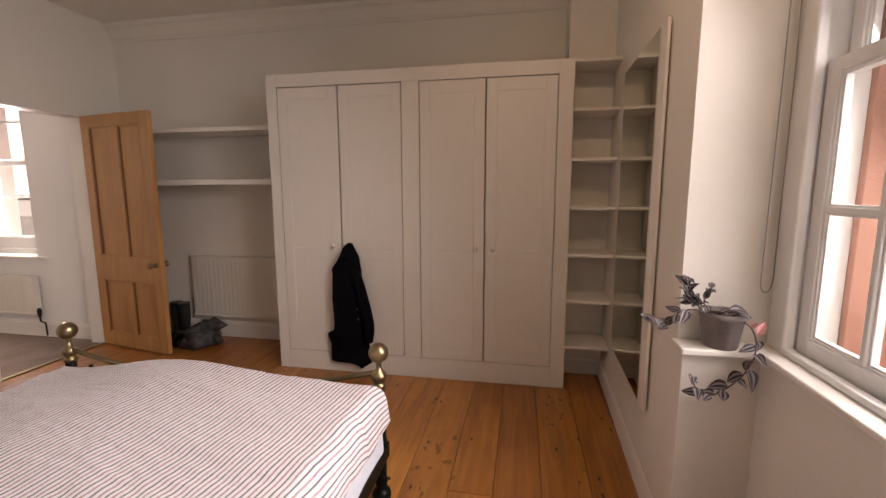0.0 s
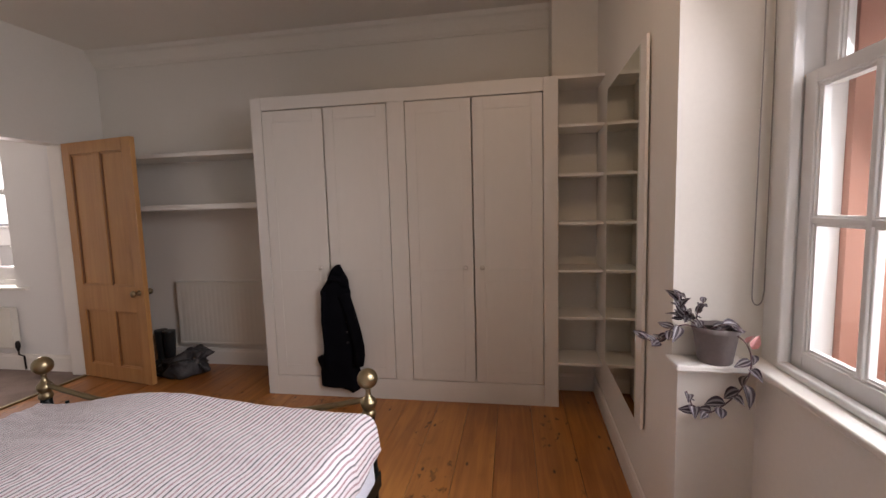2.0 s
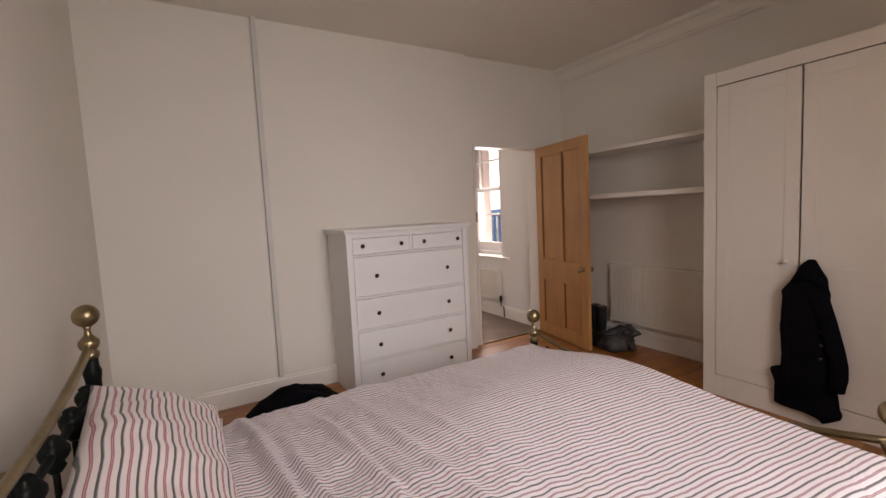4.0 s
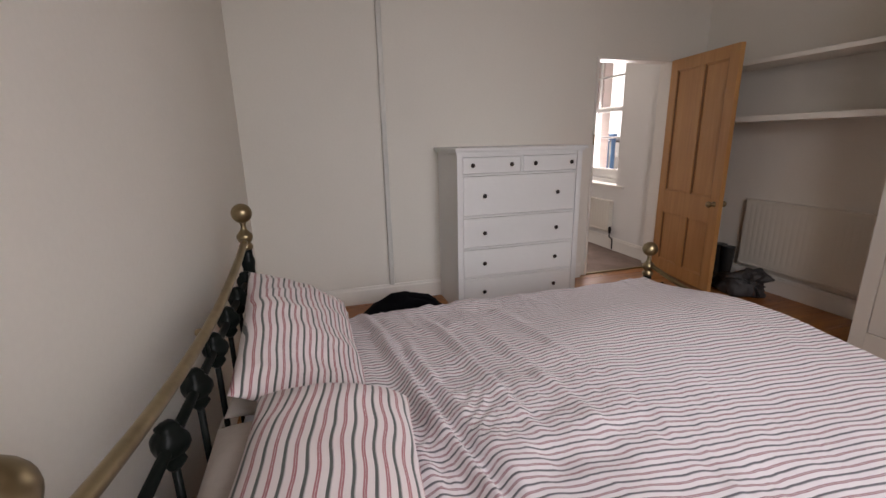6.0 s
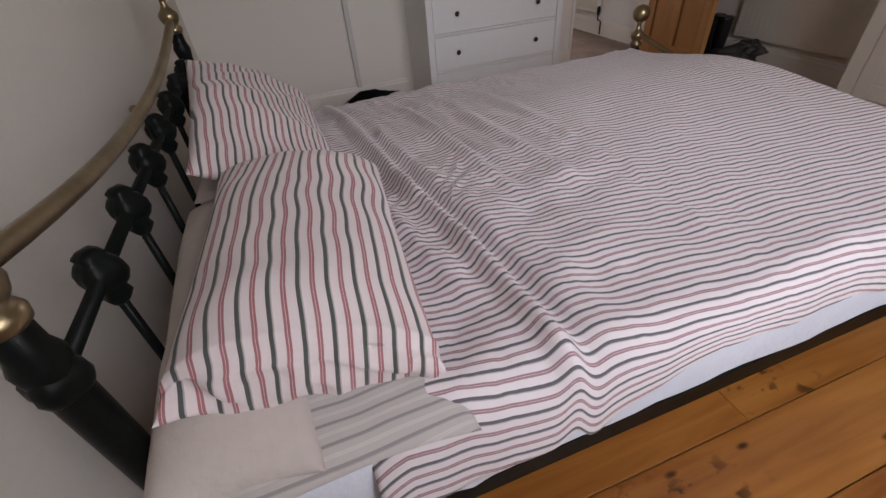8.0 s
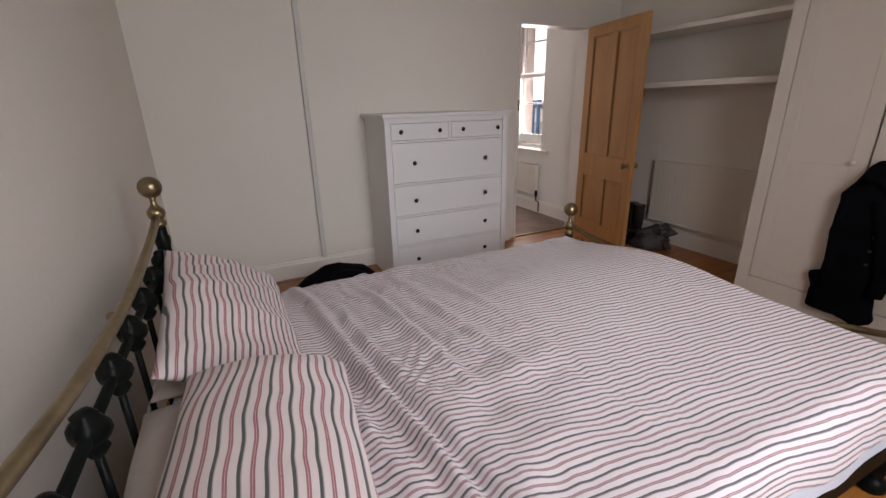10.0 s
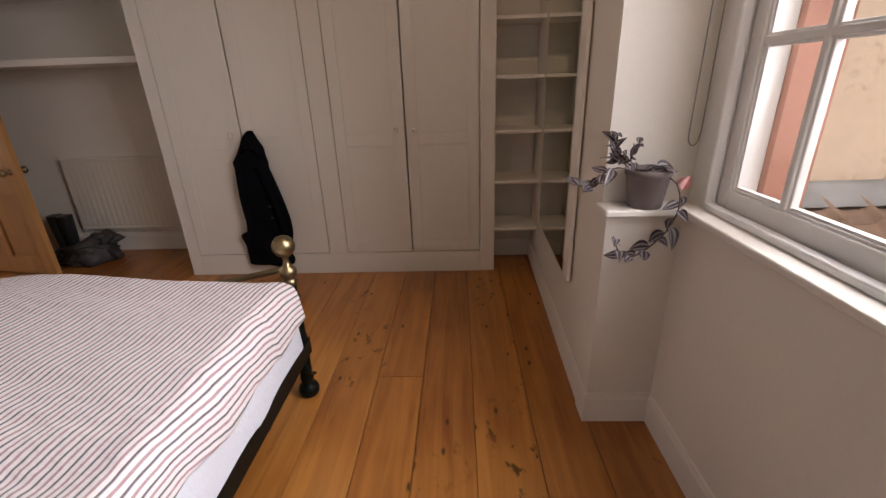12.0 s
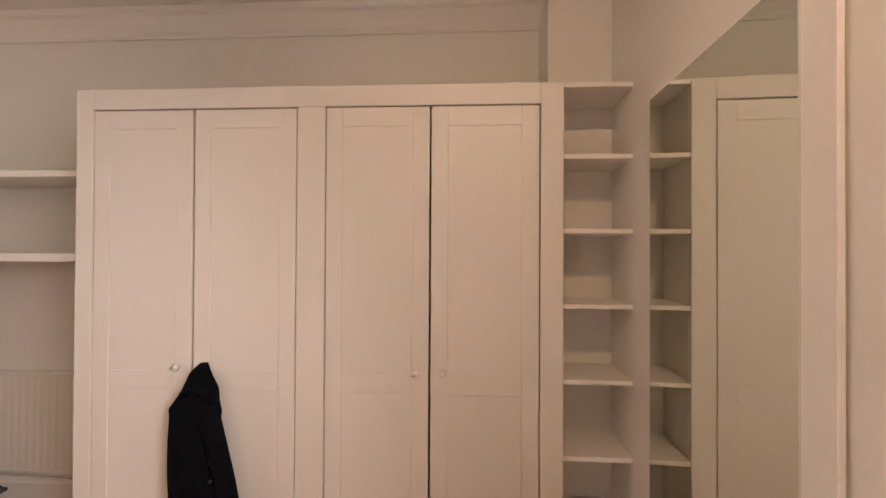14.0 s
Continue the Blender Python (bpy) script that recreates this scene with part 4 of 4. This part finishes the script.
def pillow(name, m, length, width, thick, mat, label, seed, sag_end=0.0, blunt=False, crease=0.25):
    """A soft cushion with pinched corners, a seam and creases."""
    b, uvs = bmesh.new(), {}
    n = 56
    tops = {}
    for side in (1, -1):
        for i in range(n + 1):
            for j in range(n + 1):
                u, v = math.sin(math.pi * (i / n - 0.5)), 2 * j / n - 1
                rim = i in (0, n) or j in (0, n)
                if side < 0 and rim:
                    tops[(side, i, j)] = tops[(1, i, j)]
                    continue
                k = max(0.0, (1 - abs(u) ** (6 if blunt and u > 0 else 6 if blunt else 2.6)) * (1 - abs(v) ** 2.3)) ** 0.52
                pinch = 1 - 0.055 * (1 - abs(u) ** 2) * abs(v) ** 3
                pin2 = 1 - 0.05 * (1 - abs(v) ** 2) * abs(u) ** 3
                x, y = u * length / 2 * pin2, v * width / 2 * pinch
                z = side * thick / 2 * k
                z += 0.018 * k * noise.noise(Vector((x * 5 + seed, y * 6, side))) + 0.006 * noise.noise(Vector((x * 17 + seed, y * 15, side))) * min(1, 3 * (1 - max(abs(u), abs(v))) + 0.2)
                z += 0.008 * k * math.sin(9 * y + 4 * x + seed)
                for fx, amp in ((6.5, 0.011), (15, 0.005)):
                    # creases pressed across the stripes
                    c = noise.noise(Vector((x * fx + 1.5 * y + seed, y * 2.2, seed * 3)))
                    z += side * crease * amp * k * ((1 - min(1, abs(c) * 2.8)) ** 1.5 - 0.2)
                z -= sag_end * max(0, u) ** 3
                if blunt and side > 0 and 0.84 < u < 0.915:
                    z += 0.012 * (u - 0.84) / 0.075
                if blunt and u > 0.915:
                    # gathered end of the pillowcase, tucked back under its hem
                    e = min(1, (u - 0.915) / 0.04)
                    c = noise.noise(Vector((y * 9 + z * 7, z * 16, seed + 4)))
                    x += e * (0.030 * (1 - 2 * abs(c)) + 0.010 * noise.noise(Vector((y * 24, z * 24, seed)))) - 0.02 * e
                    z -= 0.010 * e * (1 - e) * 4 * (1 if side > 0 else 0)
                vert = b.verts.new((x, y, z))
                tops[(side, i, j)] = vert
                uvs[vert] = (x + 0.012 * math.sin(5 * y + seed), y + 0.014 * math.sin(4.5 * x + seed) + (0.012 * noise.noise(Vector((x * 9, y * 3, seed)))))
        for i in range(n):
            for j in range(n):
                q = [tops[(side, i + a, j + c)] for a, c in ((0, 0), (1, 0), (1, 1), (0, 1))]
                if len(set(q)) == 4:
                    b.faces.new(q if side > 0 else q[::-1])
    cloth_uv(b, uvs)
    ob = part(name, b, mat, None, smooth=True, at=m)
    return tagged(ob, label, "pillow", group="pillows on the bed")


pillow("pillow", pose(-0.855, -0.05, 0.570, -3, 0, 2), 0.74, 0.40, 0.12, UNDERP, "plain grey ticking pillow, lowest on the bed", 5.0)
pillow("pillow", pose(-0.93, -0.205, 0.605, -3, 0, 1), 0.86, 0.24, 0.20, PROTECT, "plain cream bolster pillow against the headboard", 3.3)
pillow("pillow", pose(-0.925, -0.035, 0.695, -9, 0.5, -5), 0.70, 0.405, 0.20, PILLOWS, "plump pillow with red and dark grey stripes", 1.0, 0.012, True)
pillow("pillow", pose(-1.80, -0.12, 0.590, -3, 0, 0), 0.76, 0.42, 0.12, PROTECT, "plain cream pillow under the striped one", 9.0)
pillow("pillow", pose(-1.74, -0.105, 0.690, -28, 7, 3), 0.84, 0.45, 0.17, PILLOWS, "pillow with red and dark grey stripes leaning on the headboard", 2.6, crease=1.3)

# black throw heaped on the floor beside the bed
b = bmesh.new()
bmesh.ops.create_uvsphere(b, u_segments=40, v_segments=20, radius=1)
for v in b.verts:
    r = 1 + 0.12 * noise.noise(v.co * 2.1) + 0.05 * noise.noise(v.co * 6)
    v.co = Vector((v.co.x * 0.29 * r, v.co.y * 0.31 * r, max(v.co.z, -0.6) * 0.205 * r + 0.123))
tagged(part("bean_bag", b, BLACKCLOTH, None, smooth=True, at=(-2.98, 0.53, 0)), "low black fabric bean bag on the floor by the bed", "bean bag")


# ---- jacket on the wardrobe knob ----
def make_jacket():
    th = thing("jacket", pose(-1.231, 3.215, 0.10), "black wool jacket hanging from a wardrobe knob", "jacket")
    # height above the hem, half width, middle, depth
    levels = ((0.0, 0.158, -0.010, 0.06), (0.03, 0.161, -0.010, 0.065), (0.125, 0.150, -0.014, 0.07), (0.215, 0.166, -0.028, 0.072), (0.232, 0.162, -0.028, 0.074), (0.25, 0.130, -0.004, 0.075),
              (0.42, 0.132, -0.004, 0.08), (0.48, 0.138, -0.010, 0.082), (0.52, 0.130, -0.008, 0.084), (0.60, 0.118, 0.004, 0.085), (0.695, 0.113, -0.018, 0.085), (0.735, 0.124, -0.020, 0.085), (0.79, 0.092, -0.006, 0.08), (0.84, 0.072, 0.000, 0.07), (0.89, 0.050, 0.000, 0.06), (0.93, 0.018, 0.0, 0.03))
    b, seg, fine = bmesh.new(), 44, 74
    zs = [l[0] for l in levels]
    rings = []
    for k in range(fine + 1):
        z = zs[-1] * k / fine
        w, c, d = (float(np.interp(z, zs, [l[i] for l in levels])) for i in (1, 2, 3))
        ring = []
        for i in range(seg):
            a = 2 * math.pi * i / seg
            fold = 1 + 0.05 * math.sin(5 * a + 3 * z) * (1 - z) + 0.05 * noise.noise(Vector((2 * math.cos(a), 2 * math.sin(a), z * 5)))
            x = c + w * fold * math.cos(a) + 0.012 * noise.noise(Vector((math.cos(a), 3, z * 14)))
            y = -d * 0.55 + d * 0.5 * fold * math.sin(a)
            ring.append(b.verts.new((x, min(y, -0.004), z - (0.040 * math.exp(-((x - 0.085) / 0.028) ** 2) if k == 0 else 0))))
        rings.append(ring)
    for r0, r1 in zip(rings, rings[1:]):
        for i in range(seg):
            b.faces.new((r0[i], r0[(i + 1) % seg], r1[(i + 1) % seg], r1[i]))
    b.faces.new(rings[0][::-1]), b.faces.new(rings[-1])
    part("body", b, BLACKCLOTH, th, smooth=True)
    part("sleeve", tube([(0.055, -0.070, 0.72), (0.092, -0.072, 0.60), (0.134, -0.07, 0.43), (0.153, -0.068, 0.33), (0.154, -0.065, 0.26), (0.142, -0.062, 0.185)], lambda t: 0.043 - 0.004 * t, 16), BLACKCLOTH, th, smooth=True)
    part("sleeve", tube([(-0.09, -0.05, 0.74), (-0.10, -0.05, 0.60), (-0.102, -0.05, 0.46), (-0.095, -0.05, 0.32), (-0.11, -0.05, 0.14)], lambda t: 0.036 - 0.004 * t, 14), BLACKCLOTH, th, smooth=True)
    part("collar", tube([(-0.06, -0.06, 0.80), (-0.02, -0.09, 0.84), (0.04, -0.085, 0.83), (0.075, -0.06, 0.77)], 0.022, 10), BLACKCLOTH, th, smooth=True)
    for z in (0.36, 0.44, 0.52):
        k = lathe([(0.008, 0), (0.009, 0.003), (0.006, 0.005)], 12)
        bmesh.ops.rotate(k, verts=k.verts, cent=(0, 0, 0), matrix=Matrix.Rotation(radians(90), 3, "X"))
        part("button", k, BUTTON, th, at=(0.075, -0.083, z))


make_jacket()


# ---- bag and boots in the alcove behind the door ----
def crumpled(size, seed, rough=0.25, floor=0.0):
    b = bmesh.new()
    bmesh.ops.create_icosphere(b, subdivisions=4, radius=1)
    for v in b.verts:
        n = v.co.normalized()
        k = 1 + rough * noise.noise(n * 1.7 + Vector((seed, 0, 0))) + rough * 0.5 * noise.noise(n * 4.5 + Vector((0, seed, 0))) + rough * 0.28 * abs(noise.noise(n * 9 + Vector((0, 0, seed))))
        v.co = Vector((n.x * size[0] * k, n.y * size[1] * k, max(-0.75, n.z * k) * size[2] + 0.75 * size[2] + floor))
    return b


bag = thing("duffel_bag", pose(-2.87, 3.50, 0, 0, 0, 35), "slumped grey nylon bag on the floor by the radiator", "bag")
part("body", crumpled((0.19, 0.11, 0.115), 3.0, 0.4), GREYBAG, bag, smooth=True)
part("flap", crumpled((0.10, 0.07, 0.06), 8.0, 0.5, 0.13), GREYBAG, bag, smooth=True, at=(0.11, 0.02, 0.0))
part("strap", tube([(-0.16, -0.05, 0.06), (-0.08, -0.11, 0.16), (0.04, -0.10, 0.17), (0.13, -0.07, 0.10), (0.17, -0.10, 0.03)], 0.009, 8), DARKBAG, bag, smooth=True)


def boot(name, m):
    th = thing(name, m, "tall black leather boot standing behind the door", "boot", group="pair of boots")
    part("sole", box(-0.045, 0.045, -0.13, 0.13, 0, 0.025, 0.012), DARKBAG, th)
    b = lathe([(0.044, 0.02), (0.046, 0.05), (0.042, 0.09), (0.041, 0.13), (0.047, 0.20), (0.052, 0.28), (0.053, 0.35), (0.056, 0.365), (0.048, 0.367)], 18, at=(0, 0.07, 0))
    part("shaft", b, DARKBAG, th, smooth=True)
    b = crumpled((0.045, 0.12, 0.045), 2.0, 0.08, 0.02)
    part("upper", b, DARKBAG, th, smooth=True)
    return th


first = boot("boot", pose(-3.10, 3.56, 0, 0, 0, 10))
copy_thing(first, pose(-3.21, 3.58, 0, 0, 0, 4))


# ---- plant on the ledge ----
plant = thing("trailing_plant", pose(0.725, 1.765, 0.886), "trailing plum-striped plant in a grey clay pot on the ledge", "plant")
part("pot", lathe([(0.049, 0.0), (0.052, 0.004), (0.067, 0.104), (0.071, 0.106), (0.072, 0.123), (0.069, 0.125), (0.065, 0.123), (0.063, 0.104), (0.03, 0.102)], 28), POT, plant, "weathered grey clay pot", smooth=True)
part("soil", lathe([(0.001, 0.108), (0.03, 0.113), (0.0635, 0.108), (0.0635, 0.105)], 20), SOIL, plant)


def leaf_mesh(mat, name, fold=0.35, curl=0.2):
    b, uvs, rows, cols = bmesh.new(), {}, 9, 4
    grid = []
    for i in range(rows + 1):
        t = i / rows
        w = 0.29 * (math.sin(math.pi * t ** 0.75)) ** 0.85 * (1 - 0.25 * t) + 0.002
        row = []
        for j in range(-cols, cols + 1):
            s = j / cols
            vert = b.verts.new((s * w, t, fold * abs(s) * w - curl * t * t))
            uvs[vert] = (s, t)
            row.append(vert)
        grid.append(row)
    for r0, r1 in zip(grid, grid[1:]):
        for k in range(len(r0) - 1):
            b.faces.new((r0[k], r0[k + 1], r1[k + 1], r1[k]))
    cloth_uv(b, uvs)
    return mesh_of(b, name, mat, True)


LEAVES = [leaf_mesh(LEAF, "leaf", 0.35, 0.15), leaf_mesh(LEAF, "leaf", 0.6, 0.35), leaf_mesh(LEAF, "leaf", 0.2, -0.1)]
PINK = leaf_mesh(PINKLEAF, "leaf", 0.8, 0.2)
rng = random.Random(7)


def stem(points, leaves, size, skip=0.2):
    """A jointed stem with a leaf at each joint, on alternate sides, and a tuft at its tip."""
    pts = [Vector(p) for p in points]
    dense = []
    for a, c in zip(pts, pts[1:]):
        dense += [a.lerp(c, k / 6) for k in range(6)]
    dense.append(pts[-1])
    for _ in range(3):
        dense = [dense[0]] + [(dense[i - 1] + dense[i] * 2 + dense[i + 1]) / 4 for i in range(1, len(dense) - 1)] + [dense[-1]]
    st = part("stem", tube(dense, 0.0022, 6), STEM, plant, smooth=True)
    for k in range(leaves):
        t = skip + (1 - skip) * k / max(1, leaves - 1)
        i = min(int(t * (len(dense) - 1)), len(dense) - 2)
        d = (dense[i + 1] - dense[i]).normalized()
        side = d.cross(Vector((0, 0, 1)))
        side = side.normalized() if side.length > 0.05 else Vector((1, 0, 0))
        side = side * (1 if k % 2 else -1)
        way = (side * rng.uniform(0.5, 1.0) + d * rng.uniform(0.2, 0.8) + Vector((rng.uniform(-0.3, 0.3), rng.uniform(-0.5, 0.1), rng.uniform(-0.45, 0.45)))).normalized()
        face = Vector((rng.uniform(-0.3, 0.3), -0.7, 0.7))
        xax = way.cross(face).normalized()
        zax = xax.cross(way)
        m = Matrix((xax, way, zax)).transposed().to_4x4()
        s = size * rng.uniform(0.75, 1.2)
        m = Matrix.Translation(dense[i]) @ m @ Matrix.Diagonal((s, s, s, 1))
        part("leaf", LEAVES[rng.randrange(3)], None, plant, at=m)


stem([(-0.04, 0.0, 0.11), (-0.09, -0.015, 0.146), (-0.114, -0.015, 0.19), (-0.13, -0.015, 0.235)], 11, 0.056, 0.3)
stem([(-0.03, -0.01, 0.11), (-0.074, -0.025, 0.155), (-0.063, -0.025, 0.185), (-0.050, -0.025, 0.21)], 7, 0.045, 0.3)
stem([(-0.04, -0.02, 0.11), (-0.11, -0.045, 0.14), (-0.155, -0.045, 0.125), (-0.18, -0.045, 0.085), (-0.20, -0.045, 0.070), (-0.255, -0.045, 0.10)], 11, 0.054, 0.3)
stem([(-0.02, -0.01, 0.115), (0.01, -0.035, 0.14), (0.05, -0.045, 0.125)], 6, 0.060, 0.1)
stem([(-0.03, 0.02, 0.115), (-0.08, 0.01, 0.15), (-0.12, 0.0, 0.155)], 6, 0.058, 0.2)
stem([(0.03, -0.03, 0.115), (0.06, -0.07, 0.09), (0.074, -0.075, 0.05), (0.073, -0.078, -0.007), (0.045, -0.08, -0.067), (0.003, -0.08, -0.114), (-0.047, -0.08, -0.150), (-0.095, -0.08, -0.132), (-0.116, -0.08, -0.075)], 15, 0.070, 0.25)
m = Matrix.Translation((0.075, -0.078, 0.07)) @ Euler((radians(70), radians(20), radians(-30))).to_matrix().to_4x4() @ Matrix.Diagonal((0.05, 0.05, 0.05, 1))
part("leaf", PINK, None, plant, "young pink leaf", at=m)
part("leaf", PINK, None, plant, "young pink leaf", at=Matrix.Translation((0.065, -0.07, 0.085)) @ Euler((radians(40), radians(-20), radians(-70))).to_matrix().to_4x4() @ Matrix.Diagonal((0.045, 0.045, 0.045, 1)))


# small plant on the next room's window board
small = thing("potted_plant", pose(-5.26, 3.53, 0.802), "small green plant in a pot on the window board", "plant")
part("pot", lathe([(0.001, 0.0), (0.028, 0.0), (0.038, 0.065), (0.041, 0.075), (0.036, 0.076), (0.033, 0.066), (0.001, 0.064)], 18), POT, small, smooth=True)
sprig = leaf_mesh(GREENLEAF, "leaf", 0.4, 0.3)
for k in range(11):
    a, lift = k * 2.4, 0.04 + 0.012 * k
    top = Vector((0.035 * math.cos(a), 0.035 * math.sin(a), 0.07 + lift))
    part("stem", tube([(0, 0, 0.06), (top.x * 0.4, top.y * 0.4, 0.06 + lift * 0.7), top], 0.0015, 5), STEM, small, smooth=True)
    m = Matrix.Translation(top) @ Euler((radians(15 - 4 * k), radians(10), a - math.pi / 2)).to_matrix().to_4x4() @ Matrix.Diagonal((0.055, 0.055, 0.055, 1))
    part("leaf", sprig, None, small, at=m)


# ---- outside the bedroom window ----
b = box(1.05, 1.178, 1.70, 3.95, -4, 3.3)
box(1.05, 1.178, -3.0, 0.38, -4, 3.3, bm=b)
box(1.05, 1.178, 0.38, 1.70, -4, 0.70, bm=b)
box(1.05, 1.178, 0.38, 1.70, 2.62, 3.3, bm=b)
structure("outer_wall", b, TERRA, "terracotta painted masonry round the window", "facade")
structure("outer_sill", box(1.05, 1.21, 0.382, 1.698, 0.70, 0.765, 0.01), TERRA, "terracotta painted stone sill", "sill")
neighbour = thing("neighbouring_house", pose(5.0, 5.3, -4), "buff rendered house wall with stained patches", "house", kind="structure")
part("wall", box(-3.7, 6, 0, 0.4, 0, 12), BUFF, neighbour)
part("roof", box(-3.8, 6.1, -0.1, 0.6, 12, 12.2, 0.03), LEAD, neighbour)
structure("ground", box(-300, 300, -300, 300, -4.2, -4.0), PAVING, "grey paved ground far below the windows", "ground")

# lean-to roof of clay tiles under the buff wall
ROOF_Y, ROOF_Z, PITCH = 5.16, -0.03, 24
lean = thing("tiled_roof", pose(1.30, ROOF_Y, ROOF_Z, PITCH, 0, 0), "weathered clay tiled lean-to roof with lead flashing", "roof", kind="structure")
part("deck", box(0, 7.2, -3.2, 0, -0.10, -0.03), LEAD, lean)
b = bmesh.new()
rows = []
for i in range(61):
    x = 7.2 * i / 60
    z = 0.012 * noise.noise(Vector((x * 2.5, 0, 0)))
    rows.append([b.verts.new((x, 0.10, 0.12 + z)), b.verts.new((x, 0.02, 0.10 + z)), b.verts.new((x, -0.10, 0.088 + z)), b.verts.new((x, -0.30 + z, 0.082 + z))])
for r0, r1 in zip(rows, rows[1:]):
    for k in range(3):
        b.faces.new((r0[k], r0[k + 1], r1[k + 1], r1[k]))
fl = part("flashing", b, LEAD, lean, "grey lead flashing dressed over the tiles", smooth=True)
fl.modifiers.new("thickness", "SOLIDIFY").thickness = 0.006


def tile_mesh(w, length):
    """One pan tile: a flat pan, a round roll at its edge, a thick lower edge."""
    b, n = bmesh.new(), 16
    rows = []
    for y, lift in ((0.0, 0.0), (-length * 0.5, 0.010), (-length, 0.020)):
        top, bot = [], []
        for i in range(n + 1):
            s = i / n
            z = 0.075 * math.sin(math.pi * (s - 0.66) / 0.34) if s > 0.66 else -0.008 * math.sin(math.pi * s / 0.66)
            top.append(b.verts.new((s * w, y, z + lift + 0.014)))
            bot.append(b.verts.new((s * w, y, z + lift)))
        rows.append((top, bot))
    for (t0, b0), (t1, b1) in zip(rows, rows[1:]):
        for k in range(n):
            b.faces.new((t0[k], t0[k + 1], t1[k + 1], t1[k]))
    t, bo = rows[-1]
    for k in range(n):
        b.faces.new((t[k], t[k + 1], bo[k + 1], bo[k]))
    return mesh_of(b, "tile", TILE, True)


TW, TL = 0.40, 0.36
tile = tile_mesh(TW + 0.012, TL + 0.05)
rng = random.Random(3)
for r in range(9):
    for c in range(18):
        m = Matrix.Translation((c * TW, -0.10 - r * TL, 0.002 * rng.random())) @ pose(0, 0, 0, rng.uniform(-0.5, 0.5), rng.uniform(-0.8, 0.8), rng.uniform(-0.8, 0.8))
        part("tile", tile, None, lean, at=m)

# far view from the next room's window
far = thing("far_terrace", pose(-90, 75, -4), "pale terraced houses in the distance", "houses", kind="structure")
part("wall", box(-60, 60, 0, 8, 0, 3.6), FARWALL, far)
part("roof", box(-60.5, 60.5, -0.5, 8.5, 3.6, 4.6, 0.6), FARROOF, far)
structure("backdrop", box(-400, 120, 120, 121, -5, 160), glow("bright_cloud", (0.93, 0.96, 1.0), 2.2), "bright overcast sky beyond the houses", "sky")
hoist = thing("blue_hoist", pose(-18.7, 14.0, -4), "blue painted steel gantry in the yard", "gantry")
part("post", box(-0.04, 0.08, -0.1, 0.1, 0, 5.2, 0.02), BLUE, hoist)
part("post", box(0.45, 0.53, -0.1, 0.1, 0, 5.2, 0.02), BLUE, hoist)
part("beam", box(-0.15, 0.62, -0.12, 0.12, 5.2, 5.45, 0.05), BLUE, hoist)

# ---- floorboards ----
floor = structure("floor", box(-3.80, 0.86, -0.53, 3.81, -0.10, -0.022), GROOVE, "stained pine floorboards with dark joints", "floor")
rng = random.Random(11)
edges = [0.852, 0.618, 0.397, 0.164, -0.065, -0.278, -0.500]
while edges[-1] > -3.78:
    edges.append(edges[-1] - rng.choice((0.215, 0.225, 0.23, 0.235)))
edges[-1] = -3.79
for k, (x1, x0) in enumerate(zip(edges, edges[1:])):
    cuts = [-0.52, 3.80]
    if x0 == -0.278:
        cuts = [-0.52, 2.03, 3.80]
    elif k > 5:
        cuts = [-0.52, rng.uniform(0.4, 2.9), 3.80]
    for y0, y1 in zip(cuts, cuts[1:]):
        w, ln = round(x1 - x0 - 0.0025, 4), y1 - y0 - 0.002
        ob = part("floorboard", box(-w / 2, w / 2, -ln / 2, ln / 2, -0.022, 0.0, 0.0016, seg=1), BOARDS, floor, at=Matrix.Translation(((x0 + x1) / 2, (y0 + y1) / 2, -0.0006 * rng.random())))
